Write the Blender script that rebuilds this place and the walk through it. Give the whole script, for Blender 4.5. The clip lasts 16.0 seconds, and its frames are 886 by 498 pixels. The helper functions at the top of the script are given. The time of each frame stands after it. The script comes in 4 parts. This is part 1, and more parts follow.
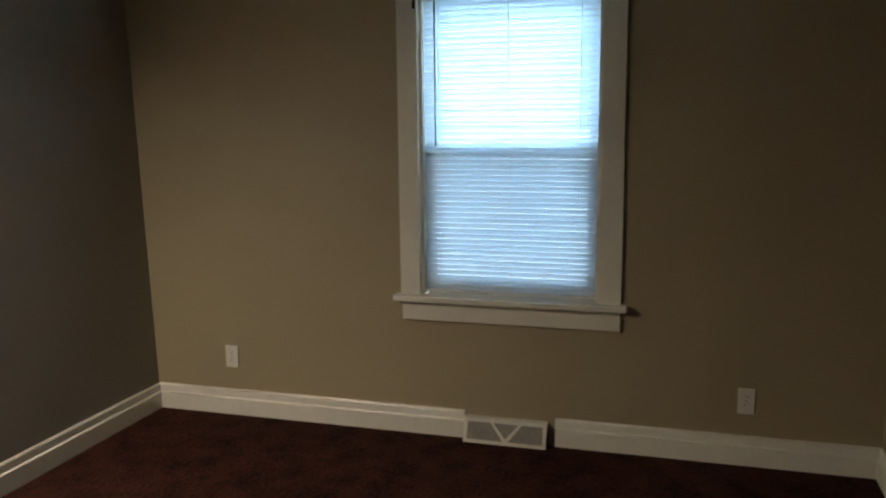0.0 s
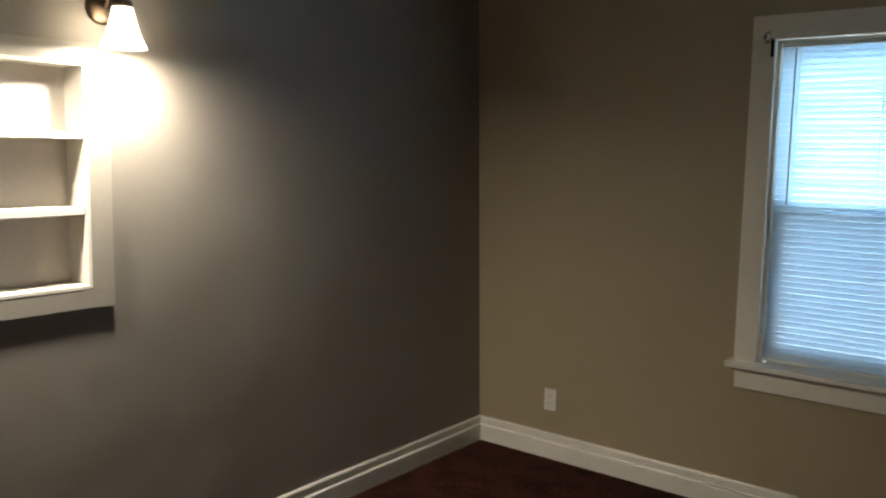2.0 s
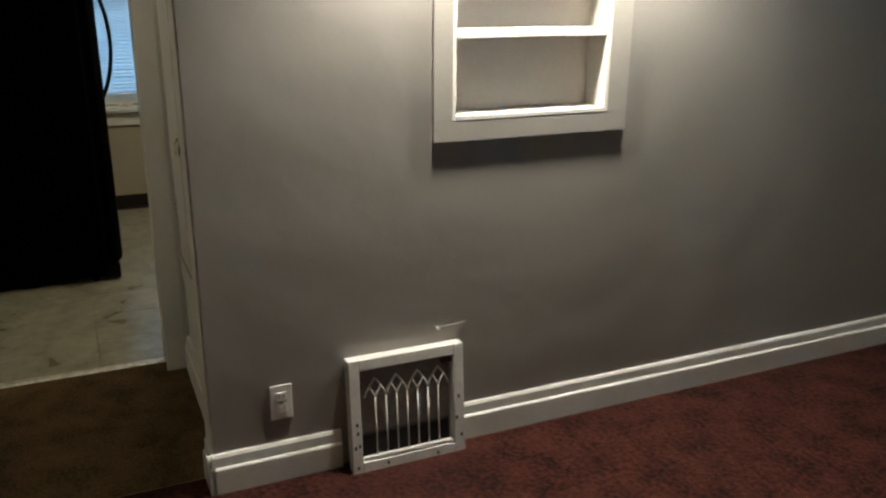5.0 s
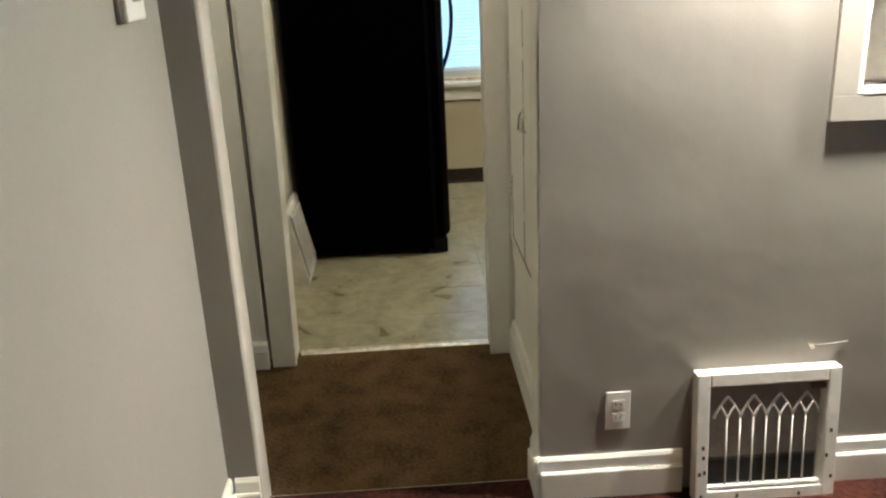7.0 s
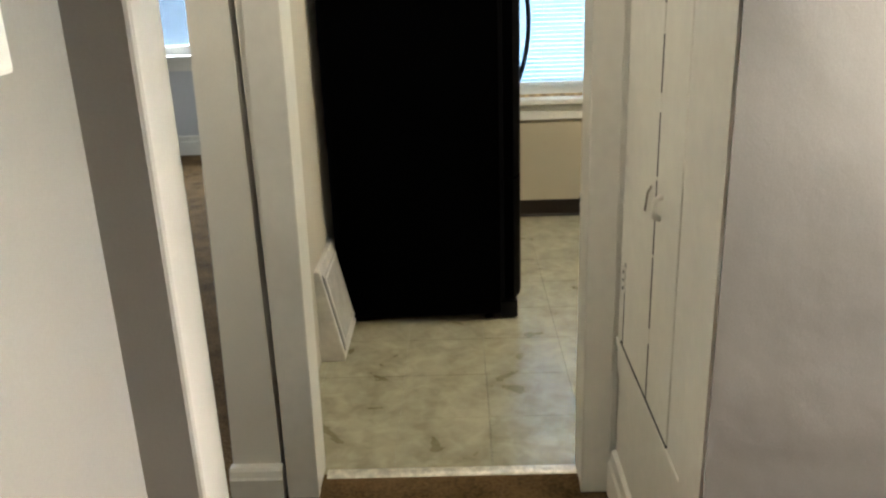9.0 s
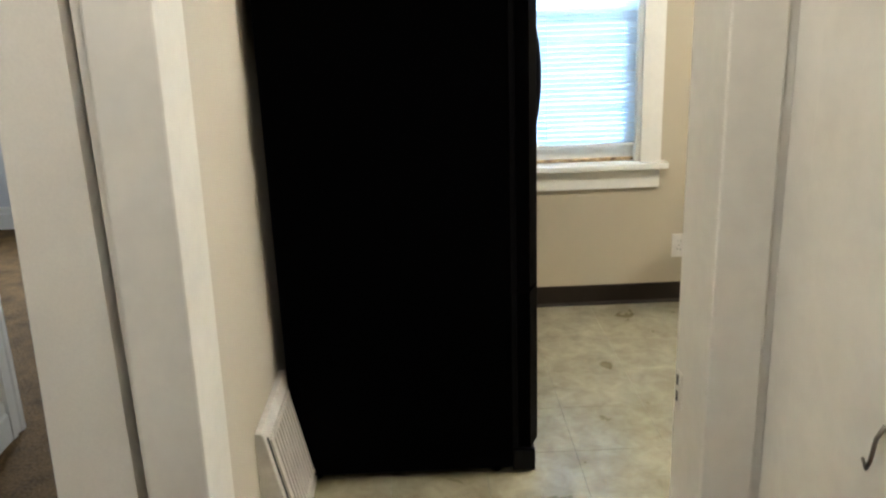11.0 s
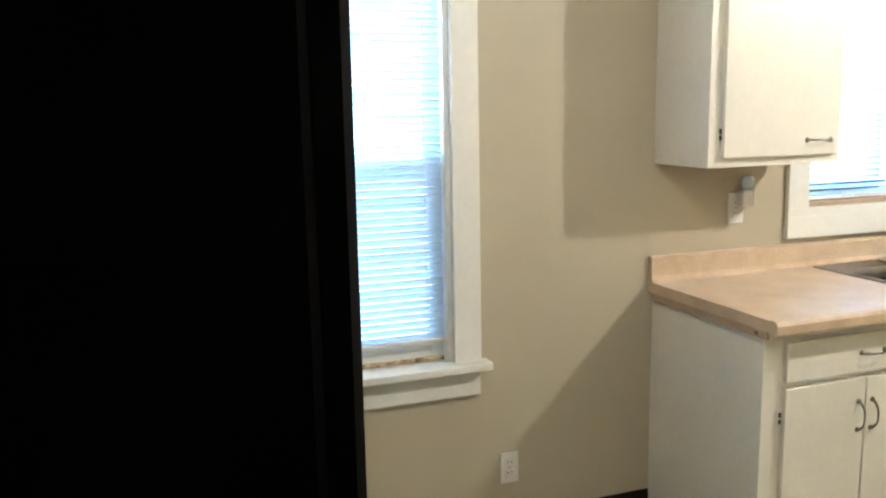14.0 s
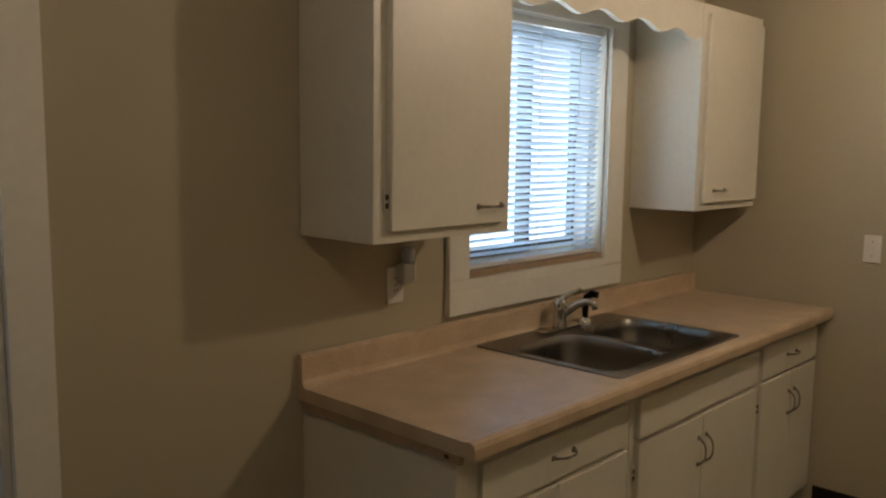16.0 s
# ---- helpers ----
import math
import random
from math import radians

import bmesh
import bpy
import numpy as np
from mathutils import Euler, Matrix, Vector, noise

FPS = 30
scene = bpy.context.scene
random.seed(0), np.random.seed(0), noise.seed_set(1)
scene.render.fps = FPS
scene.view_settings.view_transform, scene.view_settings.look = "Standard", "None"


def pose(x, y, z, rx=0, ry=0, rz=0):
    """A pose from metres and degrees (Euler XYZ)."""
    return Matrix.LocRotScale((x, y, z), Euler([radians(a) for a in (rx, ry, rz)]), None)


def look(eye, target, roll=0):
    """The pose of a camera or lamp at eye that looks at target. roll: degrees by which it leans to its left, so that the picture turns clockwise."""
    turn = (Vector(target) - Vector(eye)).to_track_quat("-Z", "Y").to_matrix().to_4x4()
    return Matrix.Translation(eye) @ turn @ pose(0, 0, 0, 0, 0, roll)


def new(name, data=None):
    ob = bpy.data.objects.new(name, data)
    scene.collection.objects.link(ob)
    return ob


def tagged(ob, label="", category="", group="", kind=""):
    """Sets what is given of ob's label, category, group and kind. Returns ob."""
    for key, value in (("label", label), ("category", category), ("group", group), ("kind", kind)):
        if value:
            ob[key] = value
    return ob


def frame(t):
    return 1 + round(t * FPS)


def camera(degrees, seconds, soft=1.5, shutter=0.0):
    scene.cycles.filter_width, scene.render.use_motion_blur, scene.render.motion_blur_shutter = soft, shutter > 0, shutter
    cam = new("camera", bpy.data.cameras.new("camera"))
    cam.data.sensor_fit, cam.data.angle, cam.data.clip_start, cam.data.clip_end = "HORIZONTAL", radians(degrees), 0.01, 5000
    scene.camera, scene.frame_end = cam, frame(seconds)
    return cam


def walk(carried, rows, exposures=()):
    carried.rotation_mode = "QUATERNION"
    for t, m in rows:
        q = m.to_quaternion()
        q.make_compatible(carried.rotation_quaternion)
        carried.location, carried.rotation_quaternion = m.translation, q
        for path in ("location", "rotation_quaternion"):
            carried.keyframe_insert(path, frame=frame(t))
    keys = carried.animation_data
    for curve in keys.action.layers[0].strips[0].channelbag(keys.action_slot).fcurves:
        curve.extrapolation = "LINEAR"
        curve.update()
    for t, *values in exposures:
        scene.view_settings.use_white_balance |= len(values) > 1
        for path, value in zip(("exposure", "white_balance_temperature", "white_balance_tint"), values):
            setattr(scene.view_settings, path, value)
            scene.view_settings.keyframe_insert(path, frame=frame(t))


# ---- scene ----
cam = camera(55.9, 16.0, soft=2.3)

PATH = [
    (0, (2.657, -3.671, 1.535), (2.099, -1.777, 1.217), -0.6),
    (0.5, (2.652, -3.667, 1.569), (1.903, -1.83, 1.315), 0.1),
    (1, (2.651, -3.658, 1.592), (1.706, -1.909, 1.371), 0.3),
    (1.5, (2.639, -3.645, 1.601), (1.538, -1.991, 1.378), 0.9),
    (2, (2.582, -3.64, 1.601), (1.354, -2.079, 1.361), 1.0),
    (2.5, (2.536, -3.671, 1.605), (1.171, -2.225, 1.389), 1.2),
    (3, (2.511, -3.697, 1.604), (1.04, -2.362, 1.373), 1.4),
    (3.5, (2.501, -3.715, 1.565), (0.944, -2.493, 1.279), 0.6),
    (4, (2.485, -3.72, 1.525), (0.844, -2.645, 1.137), -0.2),
    (4.5, (2.413, -3.788, 1.527), (0.734, -2.856, 0.968), -0.2),
    (5, (2.316, -3.839, 1.539), (0.579, -3.065, 0.92), 0.5),
    (5.2, (2.275, -3.851, 1.54), (0.513, -3.151, 0.903), 0.5),
    (7.3, (1.906, -3.916, 1.477), (0.017, -3.863, 0.824), -2.7),
    (7.5, (1.822, -3.939, 1.483), (-0.063, -3.857, 0.819), -2.3),
    (8, (1.613, -3.957, 1.472), (-0.27, -3.924, 0.798), -1.6),
    (8.5, (1.337, -3.914, 1.492), (-0.545, -3.948, 0.816), -1.6),
    (8.7, (1.243, -3.921, 1.499), (-0.64, -3.967, 0.827), -2.0),
    (10.8, (0.240, -3.980, 1.470), (-1.655, -3.992, 0.829), -2.1),
    (11, (0.158, -4.007, 1.475), (-1.754, -3.977, 0.892), -2.1),
    (11.5, (-0.016, -4.071, 1.461), (-1.955, -3.898, 1.000), -2.0),
    (12, (-0.236, -4.050, 1.499), (-2.196, -3.919, 1.124), -1.5),
    (12.5, (-0.461, -3.995, 1.507), (-2.421, -3.839, 1.144), -1.9),
    (13, (-0.692, -4.029, 1.538), (-2.630, -3.674, 1.194), -1.4),
    (13.5, (-0.883, -4.067, 1.564), (-2.774, -3.51, 1.228), -1.5),
    (14, (-1.071, -3.974, 1.555), (-2.928, -3.31, 1.224), -1.1),
    (14.5, (-1.199, -3.873, 1.584), (-3.023, -3.101, 1.306), -1.6),
    (15, (-1.378, -3.816, 1.592), (-3.063, -2.77, 1.337), -1.6),
    (15.5, (-1.598, -3.797, 1.62), (-3.066, -2.467, 1.343), -0.4),
    (16, (-1.773, -3.655, 1.6), (-3.132, -2.208, 1.354), 0.7),
]
EXPOSURES = [(0, -0.32, 7500, 16), (1.0, -0.5, 7000, 12), (1.5, -0.5, 7000, 13), (2, -0.4, 7000, 14), (2.5, -0.45, 6900, 13), (3.0, -0.85, 6900, 12), (3.5, -1.1, 6600, 11), (4, -1.22, 6500, 10), (4.5, -1.05, 6450, 10), (5, -0.15, 6300, 11), (7.3, 1.15, 6300, 11),
             (8.7, 1.35, 6250, 12), (11, 1.6, 5900, 16), (12, 1.35, 5950, 16), (12.5, 1.4, 5900, 12), (13, 1.25, 5800, 12), (14, 1.2, 5800, 15), (14.5, 0.8, 5850, 14), (15, 0.0, 6400, 14), (15.5, -0.8, 6900, 16), (16, -1.2, 7900, 25)]
walk(cam, [(t, look(eye, target, roll)) for t, eye, target, roll in PATH], EXPOSURES)

# ---- world and light ----
world = bpy.data.worlds.new("sky")
scene.world = world
world.use_nodes = True
wn = world.node_tree
sky = wn.nodes.new("ShaderNodeTexSky")
sky.sky_type = "NISHITA"
sky.sun_disc = False
sky.sun_elevation = radians(42)
sky.sun_rotation = radians(200)
wn.links.new(sky.outputs[0], wn.nodes["Background"].inputs[0])
wn.nodes["Background"].inputs[1].default_value = 0.15

sun = new("sun", bpy.data.lights.new("sun", "SUN"))
sun.data.energy, sun.data.angle, sun.data.color = 0.8, radians(20), (1, 0.96, 0.9)
sun.matrix_world = look((2, -8, 9), (0, 0, 0))


def point_light(name, at, watts, colour, radius):
    ob = new(name, bpy.data.lights.new(name, "POINT"))
    ob.data.energy, ob.data.color, ob.data.shadow_soft_size = watts, colour, radius
    ob.location = at
    return ob


WARM = (1.0, 0.94, 0.79)
SCONCE_Y = (-2.16, -2.86)
for sy in SCONCE_Y:
    point_light("sconce_bulb_light", (0.118, sy, 1.932), 118.0, WARM, 0.04)
KITCHEN_BULBS = ((-2.24, -0.90, 2.285, 48.0), (-2.22, -3.27, 2.285, 15.0))
for at in KITCHEN_BULBS:
    point_light("kitchen_bulb_light", at[:3], at[3], (1.0, 0.94, 0.76), 0.045)
# unseen fill lamp, added to brighten the hall
point_light("hall_fill_light", (-0.48, -4.15, 2.33), 5.0, (1.0, 0.96, 0.84), 0.05)


def window_light(name, at, towards, width, height, watts, colour=(0.64, 0.84, 1.0)):
    """Daylight in a window's opening, just outside the glass."""
    ob = new(name, bpy.data.lights.new(name, "AREA"))
    ob.data.shape, ob.data.size, ob.data.size_y = "RECTANGLE", width, height
    ob.data.energy, ob.data.color = watts, colour
    ob.matrix_world = look(at, towards)
    return ob


window_light("daylight_living", (1.88, 0.2, 1.38), (1.88, -1, 1.38), 0.95, 1.45, 48)
window_light("daylight_kitchen", (-3.86, -3.43, 1.38), (-2, -3.43, 1.38), 0.95, 1.45, 20)
window_light("daylight_sink", (-3.86, -1.115, 1.6), (-2, -1.115, 1.6), 0.95, 1.0, 32)
window_light("daylight_back", (-5.8, -6.22, 1.42), (-4, -6.22, 1.42), 0.85, 1.3, 90, (0.84, 0.93, 1.0))


# ---- materials ----
def material(name, colour, rough=0.6, metal=0.0, vary=0.12, scale=3.0, fine=60.0, bump=0.1, dist=0.002, second=None, spec=0.5, mix=0.0, mottled=None):
    m = bpy.data.materials.new(name)
    m.use_nodes = True
    n, l = m.node_tree.nodes, m.node_tree.links
    b = n["Principled BSDF"]
    b.inputs["Roughness"].default_value = rough
    b.inputs["Metallic"].default_value = metal
    b.inputs["Specular IOR Level"].default_value = spec
    co = n.new("ShaderNodeTexCoord")
    big, small = n.new("ShaderNodeTexNoise"), n.new("ShaderNodeTexNoise")
    big.inputs["Scale"].default_value, big.inputs["Detail"].default_value = scale, 5
    small.inputs["Scale"].default_value, small.inputs["Detail"].default_value = fine, 4
    for t in (big, small):
        l.new(co.outputs["Object"], t.inputs["Vector"])
    ramp = n.new("ShaderNodeValToRGB")
    lo = [max(0, c * (1 - vary)) for c in colour]
    hi = [min(1, c * (1 + vary)) for c in (second or colour)]
    ramp.color_ramp.elements[0].color, ramp.color_ramp.elements[1].color = (*lo, 1), (*hi, 1)
    ramp.color_ramp.elements[0].position, ramp.color_ramp.elements[1].position = 0.36, 0.64
    add = n.new("ShaderNodeMix")
    add.data_type = "FLOAT"
    add.inputs["Factor"].default_value = 0.35 if mix == 0 else mix
    l.new(big.outputs["Fac"], add.inputs["A"])
    l.new(small.outputs["Fac"], add.inputs["B"])
    l.new(add.outputs["Result"], ramp.inputs["Fac"])
    l.new(ramp.outputs["Color"], b.inputs["Base Color"])
    rr = n.new("ShaderNodeMapRange")
    rr.inputs["To Min"].default_value, rr.inputs["To Max"].default_value = max(0, rough - 0.08), min(1, rough + 0.08)
    l.new(big.outputs["Fac"], rr.inputs["Value"])
    l.new(rr.outputs["Result"], b.inputs["Roughness"])
    if bump:
        bp = n.new("ShaderNodeBump")
        bp.inputs["Strength"].default_value, bp.inputs["Distance"].default_value = bump, dist
        l.new(small.outputs["Fac"], bp.inputs["Height"])
        l.new(bp.outputs["Normal"], b.inputs["Normal"])
        m["bump"] = bp.name
    return m


def plaster(name, colour, wave):
    """Rolled wall paint over old plaster, with shallow dents."""
    m = material(name, colour, 0.55, vary=0.05, scale=1.3, fine=220, bump=0.18, dist=0.001)
    n, l = m.node_tree.nodes, m.node_tree.links
    first = n[m["bump"]]
    dents, co = n.new("ShaderNodeTexNoise"), n.new("ShaderNodeTexCoord")
    dents.inputs["Scale"].default_value, dents.inputs["Detail"].default_value = 2.8, 5.0
    l.new(co.outputs["Object"], dents.inputs["Vector"])
    second = n.new("ShaderNodeBump")
    second.inputs["Strength"].default_value, second.inputs["Distance"].default_value = 0.5, wave
    l.new(dents.outputs["Fac"], second.inputs["Height"])
    l.new(first.outputs["Normal"], second.inputs["Normal"])
    l.new(second.outputs["Normal"], n["Principled BSDF"].inputs["Normal"])
    return m


TAN = plaster("tan_wall_paint", (0.335, 0.278, 0.188), 0.006)
TAUPE = plaster("taupe_wall_paint", (0.264, 0.241, 0.217), 0.015)
GREIGE = plaster("pale_greige_wall_paint", (0.285, 0.27, 0.243), 0.010)
CREAM = plaster("cream_wall_paint", (0.73, 0.70, 0.62), 0.008)
# lighter copy of BEIGE: the nearby bulb's light is put into its colour
LAMPLIT_BEIGE = plaster("lamplit_beige_wall_paint", (0.54, 0.495, 0.40), 0.004)
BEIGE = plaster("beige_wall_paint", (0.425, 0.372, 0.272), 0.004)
JAMB = plaster("cream_jamb_paint", (0.42, 0.40, 0.355), 0.006)
GREYBLUE = plaster("pale_grey_wall_paint", (0.55, 0.56, 0.57), 0.005)
CEIL = plaster("ceiling_paint", (0.42, 0.395, 0.34), 0.004)
TRIM = material("white_trim_paint", (0.70, 0.685, 0.625), 0.38, vary=0.05, scale=4, fine=40, bump=0.12, dist=0.002)
TRIM_CREAM = material("cream_trim_paint", (0.73, 0.71, 0.635), 0.4, vary=0.06, scale=3, fine=30, bump=0.2, dist=0.003)
CAB = material("white_cabinet_paint", (0.68, 0.645, 0.56), 0.4, vary=0.05, scale=3, fine=50, bump=0.12, dist=0.002)
NICHE = material("white_shelf_paint", (0.78, 0.74, 0.68), 0.45, vary=0.04, scale=5, fine=60, bump=0.1, dist=0.002)
PLASTIC = material("white_plastic", (0.72, 0.70, 0.66), 0.3, vary=0.02, bump=0)
DARKSLOT = material("dark_slot", (0.02, 0.018, 0.016), 0.6, vary=0.1, bump=0)
RED = material("burgundy_carpet", (0.017, 0.005, 0.0035), 0.95, vary=0.5, scale=7, fine=55, bump=1.0, dist=0.018, second=(0.044, 0.0138, 0.0102), mix=0.5, spec=0.1)
BROWN = material("brown_carpet", (0.072, 0.043, 0.017), 0.95, vary=0.26, scale=8, fine=80, bump=1.0, dist=0.014, second=(0.122, 0.076, 0.032), mix=0.45, spec=0.1)
JOINT = material("brown_floor_adhesive", (0.24, 0.217, 0.145), 0.7, vary=0.2, bump=0)
BASEVINYL = material("dark_brown_vinyl", (0.014, 0.009, 0.006), 0.42, vary=0.2, bump=0.05, spec=0.25)
BLACK = material("black_appliance_enamel", (0.0008, 0.0008, 0.001), 0.5, vary=0.1, fine=400, bump=0.15, dist=0.0006, spec=0.008)
BLACKTRIM = material("black_plastic", (0.003, 0.003, 0.004), 0.4, vary=0.1, bump=0, spec=0.1)
# near-black to paint in how the sash darkens against the daylight
BACKLIT_SASH = material("backlit_aluminium", (0.03, 0.032, 0.036), 0.45, 0.3, vary=0.15, bump=0)
STEEL = material("brushed_steel", (0.20, 0.19, 0.175), 0.3, 1.0, vary=0.12, scale=9, fine=120, bump=0.06, dist=0.001)
CHROME = material("chrome", (0.62, 0.61, 0.59), 0.14, 1.0, vary=0.05, bump=0)
NICKEL = material("aged_nickel", (0.30, 0.27, 0.23), 0.32, 1.0, vary=0.3, scale=40, fine=90, bump=0)
BRONZE = material("dark_bronze", (0.10, 0.075, 0.055), 0.35, 0.9, vary=0.2, bump=0)
ALU = material("worn_aluminium_strip", (0.62, 0.58, 0.50), 0.48, 0.8, vary=0.25, scale=30, bump=0.1)
IRON = material("white_enamelled_iron", (0.60, 0.575, 0.53), 0.4, vary=0.12, scale=14, fine=50, bump=0.2, dist=0.002)
DUCT = material("grey_duct_metal", (0.22, 0.205, 0.19), 0.5, vary=0.2, scale=8, bump=0.1)
# black that stands in for the shade inside the vents
DUCT_SHADE = material("black_duct_shadow", (0.006, 0.006, 0.006), 0.8, vary=0.1, bump=0)
WOODWORN = material("bare_weathered_wood", (0.30, 0.19, 0.10), 0.75, vary=0.6, scale=25, fine=90, bump=0.5, dist=0.004, second=(0.50, 0.37, 0.21))
BAREWOOD = material("bare_pinkish_wood", (0.36, 0.255, 0.17), 0.7, vary=0.12, scale=10, fine=70, bump=0.2, dist=0.002)
WALLGREY = material("outside_ground", (0.10, 0.11, 0.07), 0.9, vary=0.3, scale=2)


LAM = material("beige_speckled_laminate", (0.47, 0.338, 0.212), 0.33, vary=0.1, scale=9, fine=320, bump=0.04, dist=0.001, second=(0.56, 0.43, 0.31), mix=0.5)


def vinyl_tile():
    m = material("mottled_vinyl_tile", (0.24, 0.215, 0.135), 0.3, vary=0.1, scale=6, fine=17, bump=0.06, dist=0.002, second=(0.36, 0.333, 0.235), mix=0.42)
    n, l = m.node_tree.nodes, m.node_tree.links
    where = n.new("ShaderNodeNewGeometry")
    for t in n:
        if t.type == "TEX_NOISE":
            t.inputs["Distortion"].default_value = 0.7
            l.new(where.outputs["Position"], t.inputs["Vector"])
    return m


VINYL = vinyl_tile()


def slat_material():
    m = bpy.data.materials.new("white_blind_slat")
    m.use_nodes = True
    n, l = m.node_tree.nodes, m.node_tree.links
    out = n["Material Output"]
    b = n["Principled BSDF"]
    b.inputs["Base Color"].default_value = (0.80, 0.82, 0.84, 1)
    b.inputs["Roughness"].default_value = 0.4
    tr, mx = n.new("ShaderNodeBsdfTranslucent"), n.new("ShaderNodeMixShader")
    tr.inputs["Color"].default_value = (0.64, 0.82, 0.96, 1)
    mx.inputs["Fac"].default_value = 0.4
    l.new(b.outputs[0], mx.inputs[1])
    l.new(tr.outputs[0], mx.inputs[2])
    l.new(mx.outputs[0], out.inputs[0])
    return m


SLAT = slat_material()


def glass_material():
    m = bpy.data.materials.new("window_glass")
    m.use_nodes = True
    n, l = m.node_tree.nodes, m.node_tree.links
    tr, gl, mx = n.new("ShaderNodeBsdfTransparent"), n.new("ShaderNodeBsdfGlossy"), n.new("ShaderNodeMixShader")
    gl.inputs["Roughness"].default_value = 0.02
    tr.inputs["Color"].default_value = (0.94, 0.97, 0.97, 1)
    mx.inputs["Fac"].default_value = 0.05
    l.new(tr.outputs[0], mx.inputs[1])
    l.new(gl.outputs[0], mx.inputs[2])
    l.new(mx.outputs[0], n["Material Output"].inputs[0])
    return m


GLASS = glass_material()


SCREEN = bpy.data.materials.new("grey_insect_screen")
SCREEN.use_nodes = True
sn, sl = SCREEN.node_tree.nodes, SCREEN.node_tree.links
s_tr, s_mx = sn.new("ShaderNodeBsdfTransparent"), sn.new("ShaderNodeMixShader")
sn["Principled BSDF"].inputs["Base Color"].default_value = (0.10, 0.13, 0.17, 1)
s_mx.inputs["Fac"].default_value = 0.5
sl.new(s_tr.outputs[0], s_mx.inputs[1])
sl.new(sn["Principled BSDF"].outputs[0], s_mx.inputs[2])
sl.new(s_mx.outputs[0], sn["Material Output"].inputs[0])
BRIGHT = bpy.data.materials.new("overcast_distance")
BRIGHT.use_nodes = True
BRIGHT.node_tree.nodes["Principled BSDF"].inputs["Emission Color"].default_value = (0.52, 0.79, 1.0, 1)
BRIGHT.node_tree.nodes["Principled BSDF"].inputs["Emission Strength"].default_value = 8.5


def frosted():
    m = bpy.data.materials.new("frosted_shade_glass")
    m.use_nodes = True
    n, l = m.node_tree.nodes, m.node_tree.links
    b = n["Principled BSDF"]
    b.inputs["Base Color"].default_value = (0.85, 0.82, 0.75, 1)
    b.inputs["Roughness"].default_value = 0.35
    tr, mx = n.new("ShaderNodeBsdfTranslucent"), n.new("ShaderNodeMixShader")
    tr.inputs["Color"].default_value = (0.92, 0.89, 0.81, 1)
    mx.inputs["Fac"].default_value = 0.9
    l.new(b.outputs[0], mx.inputs[1])
    l.new(tr.outputs[0], mx.inputs[2])
    clear, both = n.new("ShaderNodeBsdfTransparent"), n.new("ShaderNodeMixShader")
    both.inputs["Fac"].default_value = 0.12
    l.new(mx.outputs[0], both.inputs[1])
    l.new(clear.outputs[0], both.inputs[2])
    l.new(both.outputs[0], n["Material Output"].inputs[0])
    return m


FROST = frosted()
BULB = bpy.data.materials.new("lit_bulb")
BULB.use_nodes = True
BULB.node_tree.nodes["Principled BSDF"].inputs["Emission Color"].default_value = (1, 0.85, 0.62, 1)
BULB.node_tree.nodes["Principled BSDF"].inputs["Emission Strength"].default_value = 30


# ---- mesh helpers ----
def box(bm, x0, y0, z0, x1, y1, z1, bev=0.0):
    x0, x1, y0, y1, z0, z1 = min(x0, x1), max(x0, x1), min(y0, y1), max(y0, y1), min(z0, z1), max(z0, z1)
    m = Matrix.LocRotScale(((x0 + x1) / 2, (y0 + y1) / 2, (z0 + z1) / 2), None, (x1 - x0, y1 - y0, z1 - z0))
    made = bmesh.ops.create_cube(bm, size=1, matrix=m)["verts"]
    if bev:
        edges = list({e for v in made for e in v.link_edges})
        bmesh.ops.bevel(bm, geom=edges, offset=bev, segments=2, profile=0.6, affect="EDGES", clamp_overlap=True)
    return bm


def boxes(*rows, bev=0.0):
    bm = bmesh.new()
    for r in rows:
        box(bm, *r[:6], bev=r[6] if len(r) > 6 else bev)
    return bm


def prism(points, axis, a, b, bev=0.0):
    """A solid with the outline points, which lie across the given axis, from a to b along it."""
    bm = bmesh.new()
    put = {"x": lambda p, h: (h, p[0], p[1]), "y": lambda p, h: (p[0], h, p[1]), "z": lambda p, h: (p[0], p[1], h)}[axis]
    lo, hi = [bm.verts.new(put(p, a)) for p in points], [bm.verts.new(put(p, b)) for p in points]
    bm.faces.new(lo), bm.faces.new(hi)
    for i in range(len(points)):
        j = (i + 1) % len(points)
        bm.faces.new((lo[i], lo[j], hi[j], hi[i]))
    bmesh.ops.recalc_face_normals(bm, faces=bm.faces)
    if bev:
        bmesh.ops.bevel(bm, geom=list(bm.edges), offset=bev, segments=2, profile=0.6, affect="EDGES", clamp_overlap=True)
    return bm


def tube(bm, pts, radii, sides=10, caps=True):
    pts = [Vector(p) for p in pts]
    radii = radii if isinstance(radii, (list, tuple)) else [radii] * len(pts)
    rings = []
    side = None
    for i, p in enumerate(pts):
        d = (pts[min(i + 1, len(pts) - 1)] - pts[max(i - 1, 0)]).normalized()
        if side is None:
            side = d.orthogonal().normalized()
        side = (side - d * side.dot(d)).normalized()
        up = d.cross(side)
        rings.append([bm.verts.new(p + radii[i] * (math.cos(a) * side + math.sin(a) * up)) for a in (2 * math.pi * k / sides for k in range(sides))])
    for r, s in zip(rings, rings[1:]):
        for k in range(sides):
            f = bm.faces.new((r[k], r[(k + 1) % sides], s[(k + 1) % sides], s[k]))
            f.smooth = True
    if caps:
        bm.faces.new(rings[0]), bm.faces.new(rings[-1])
    return bm


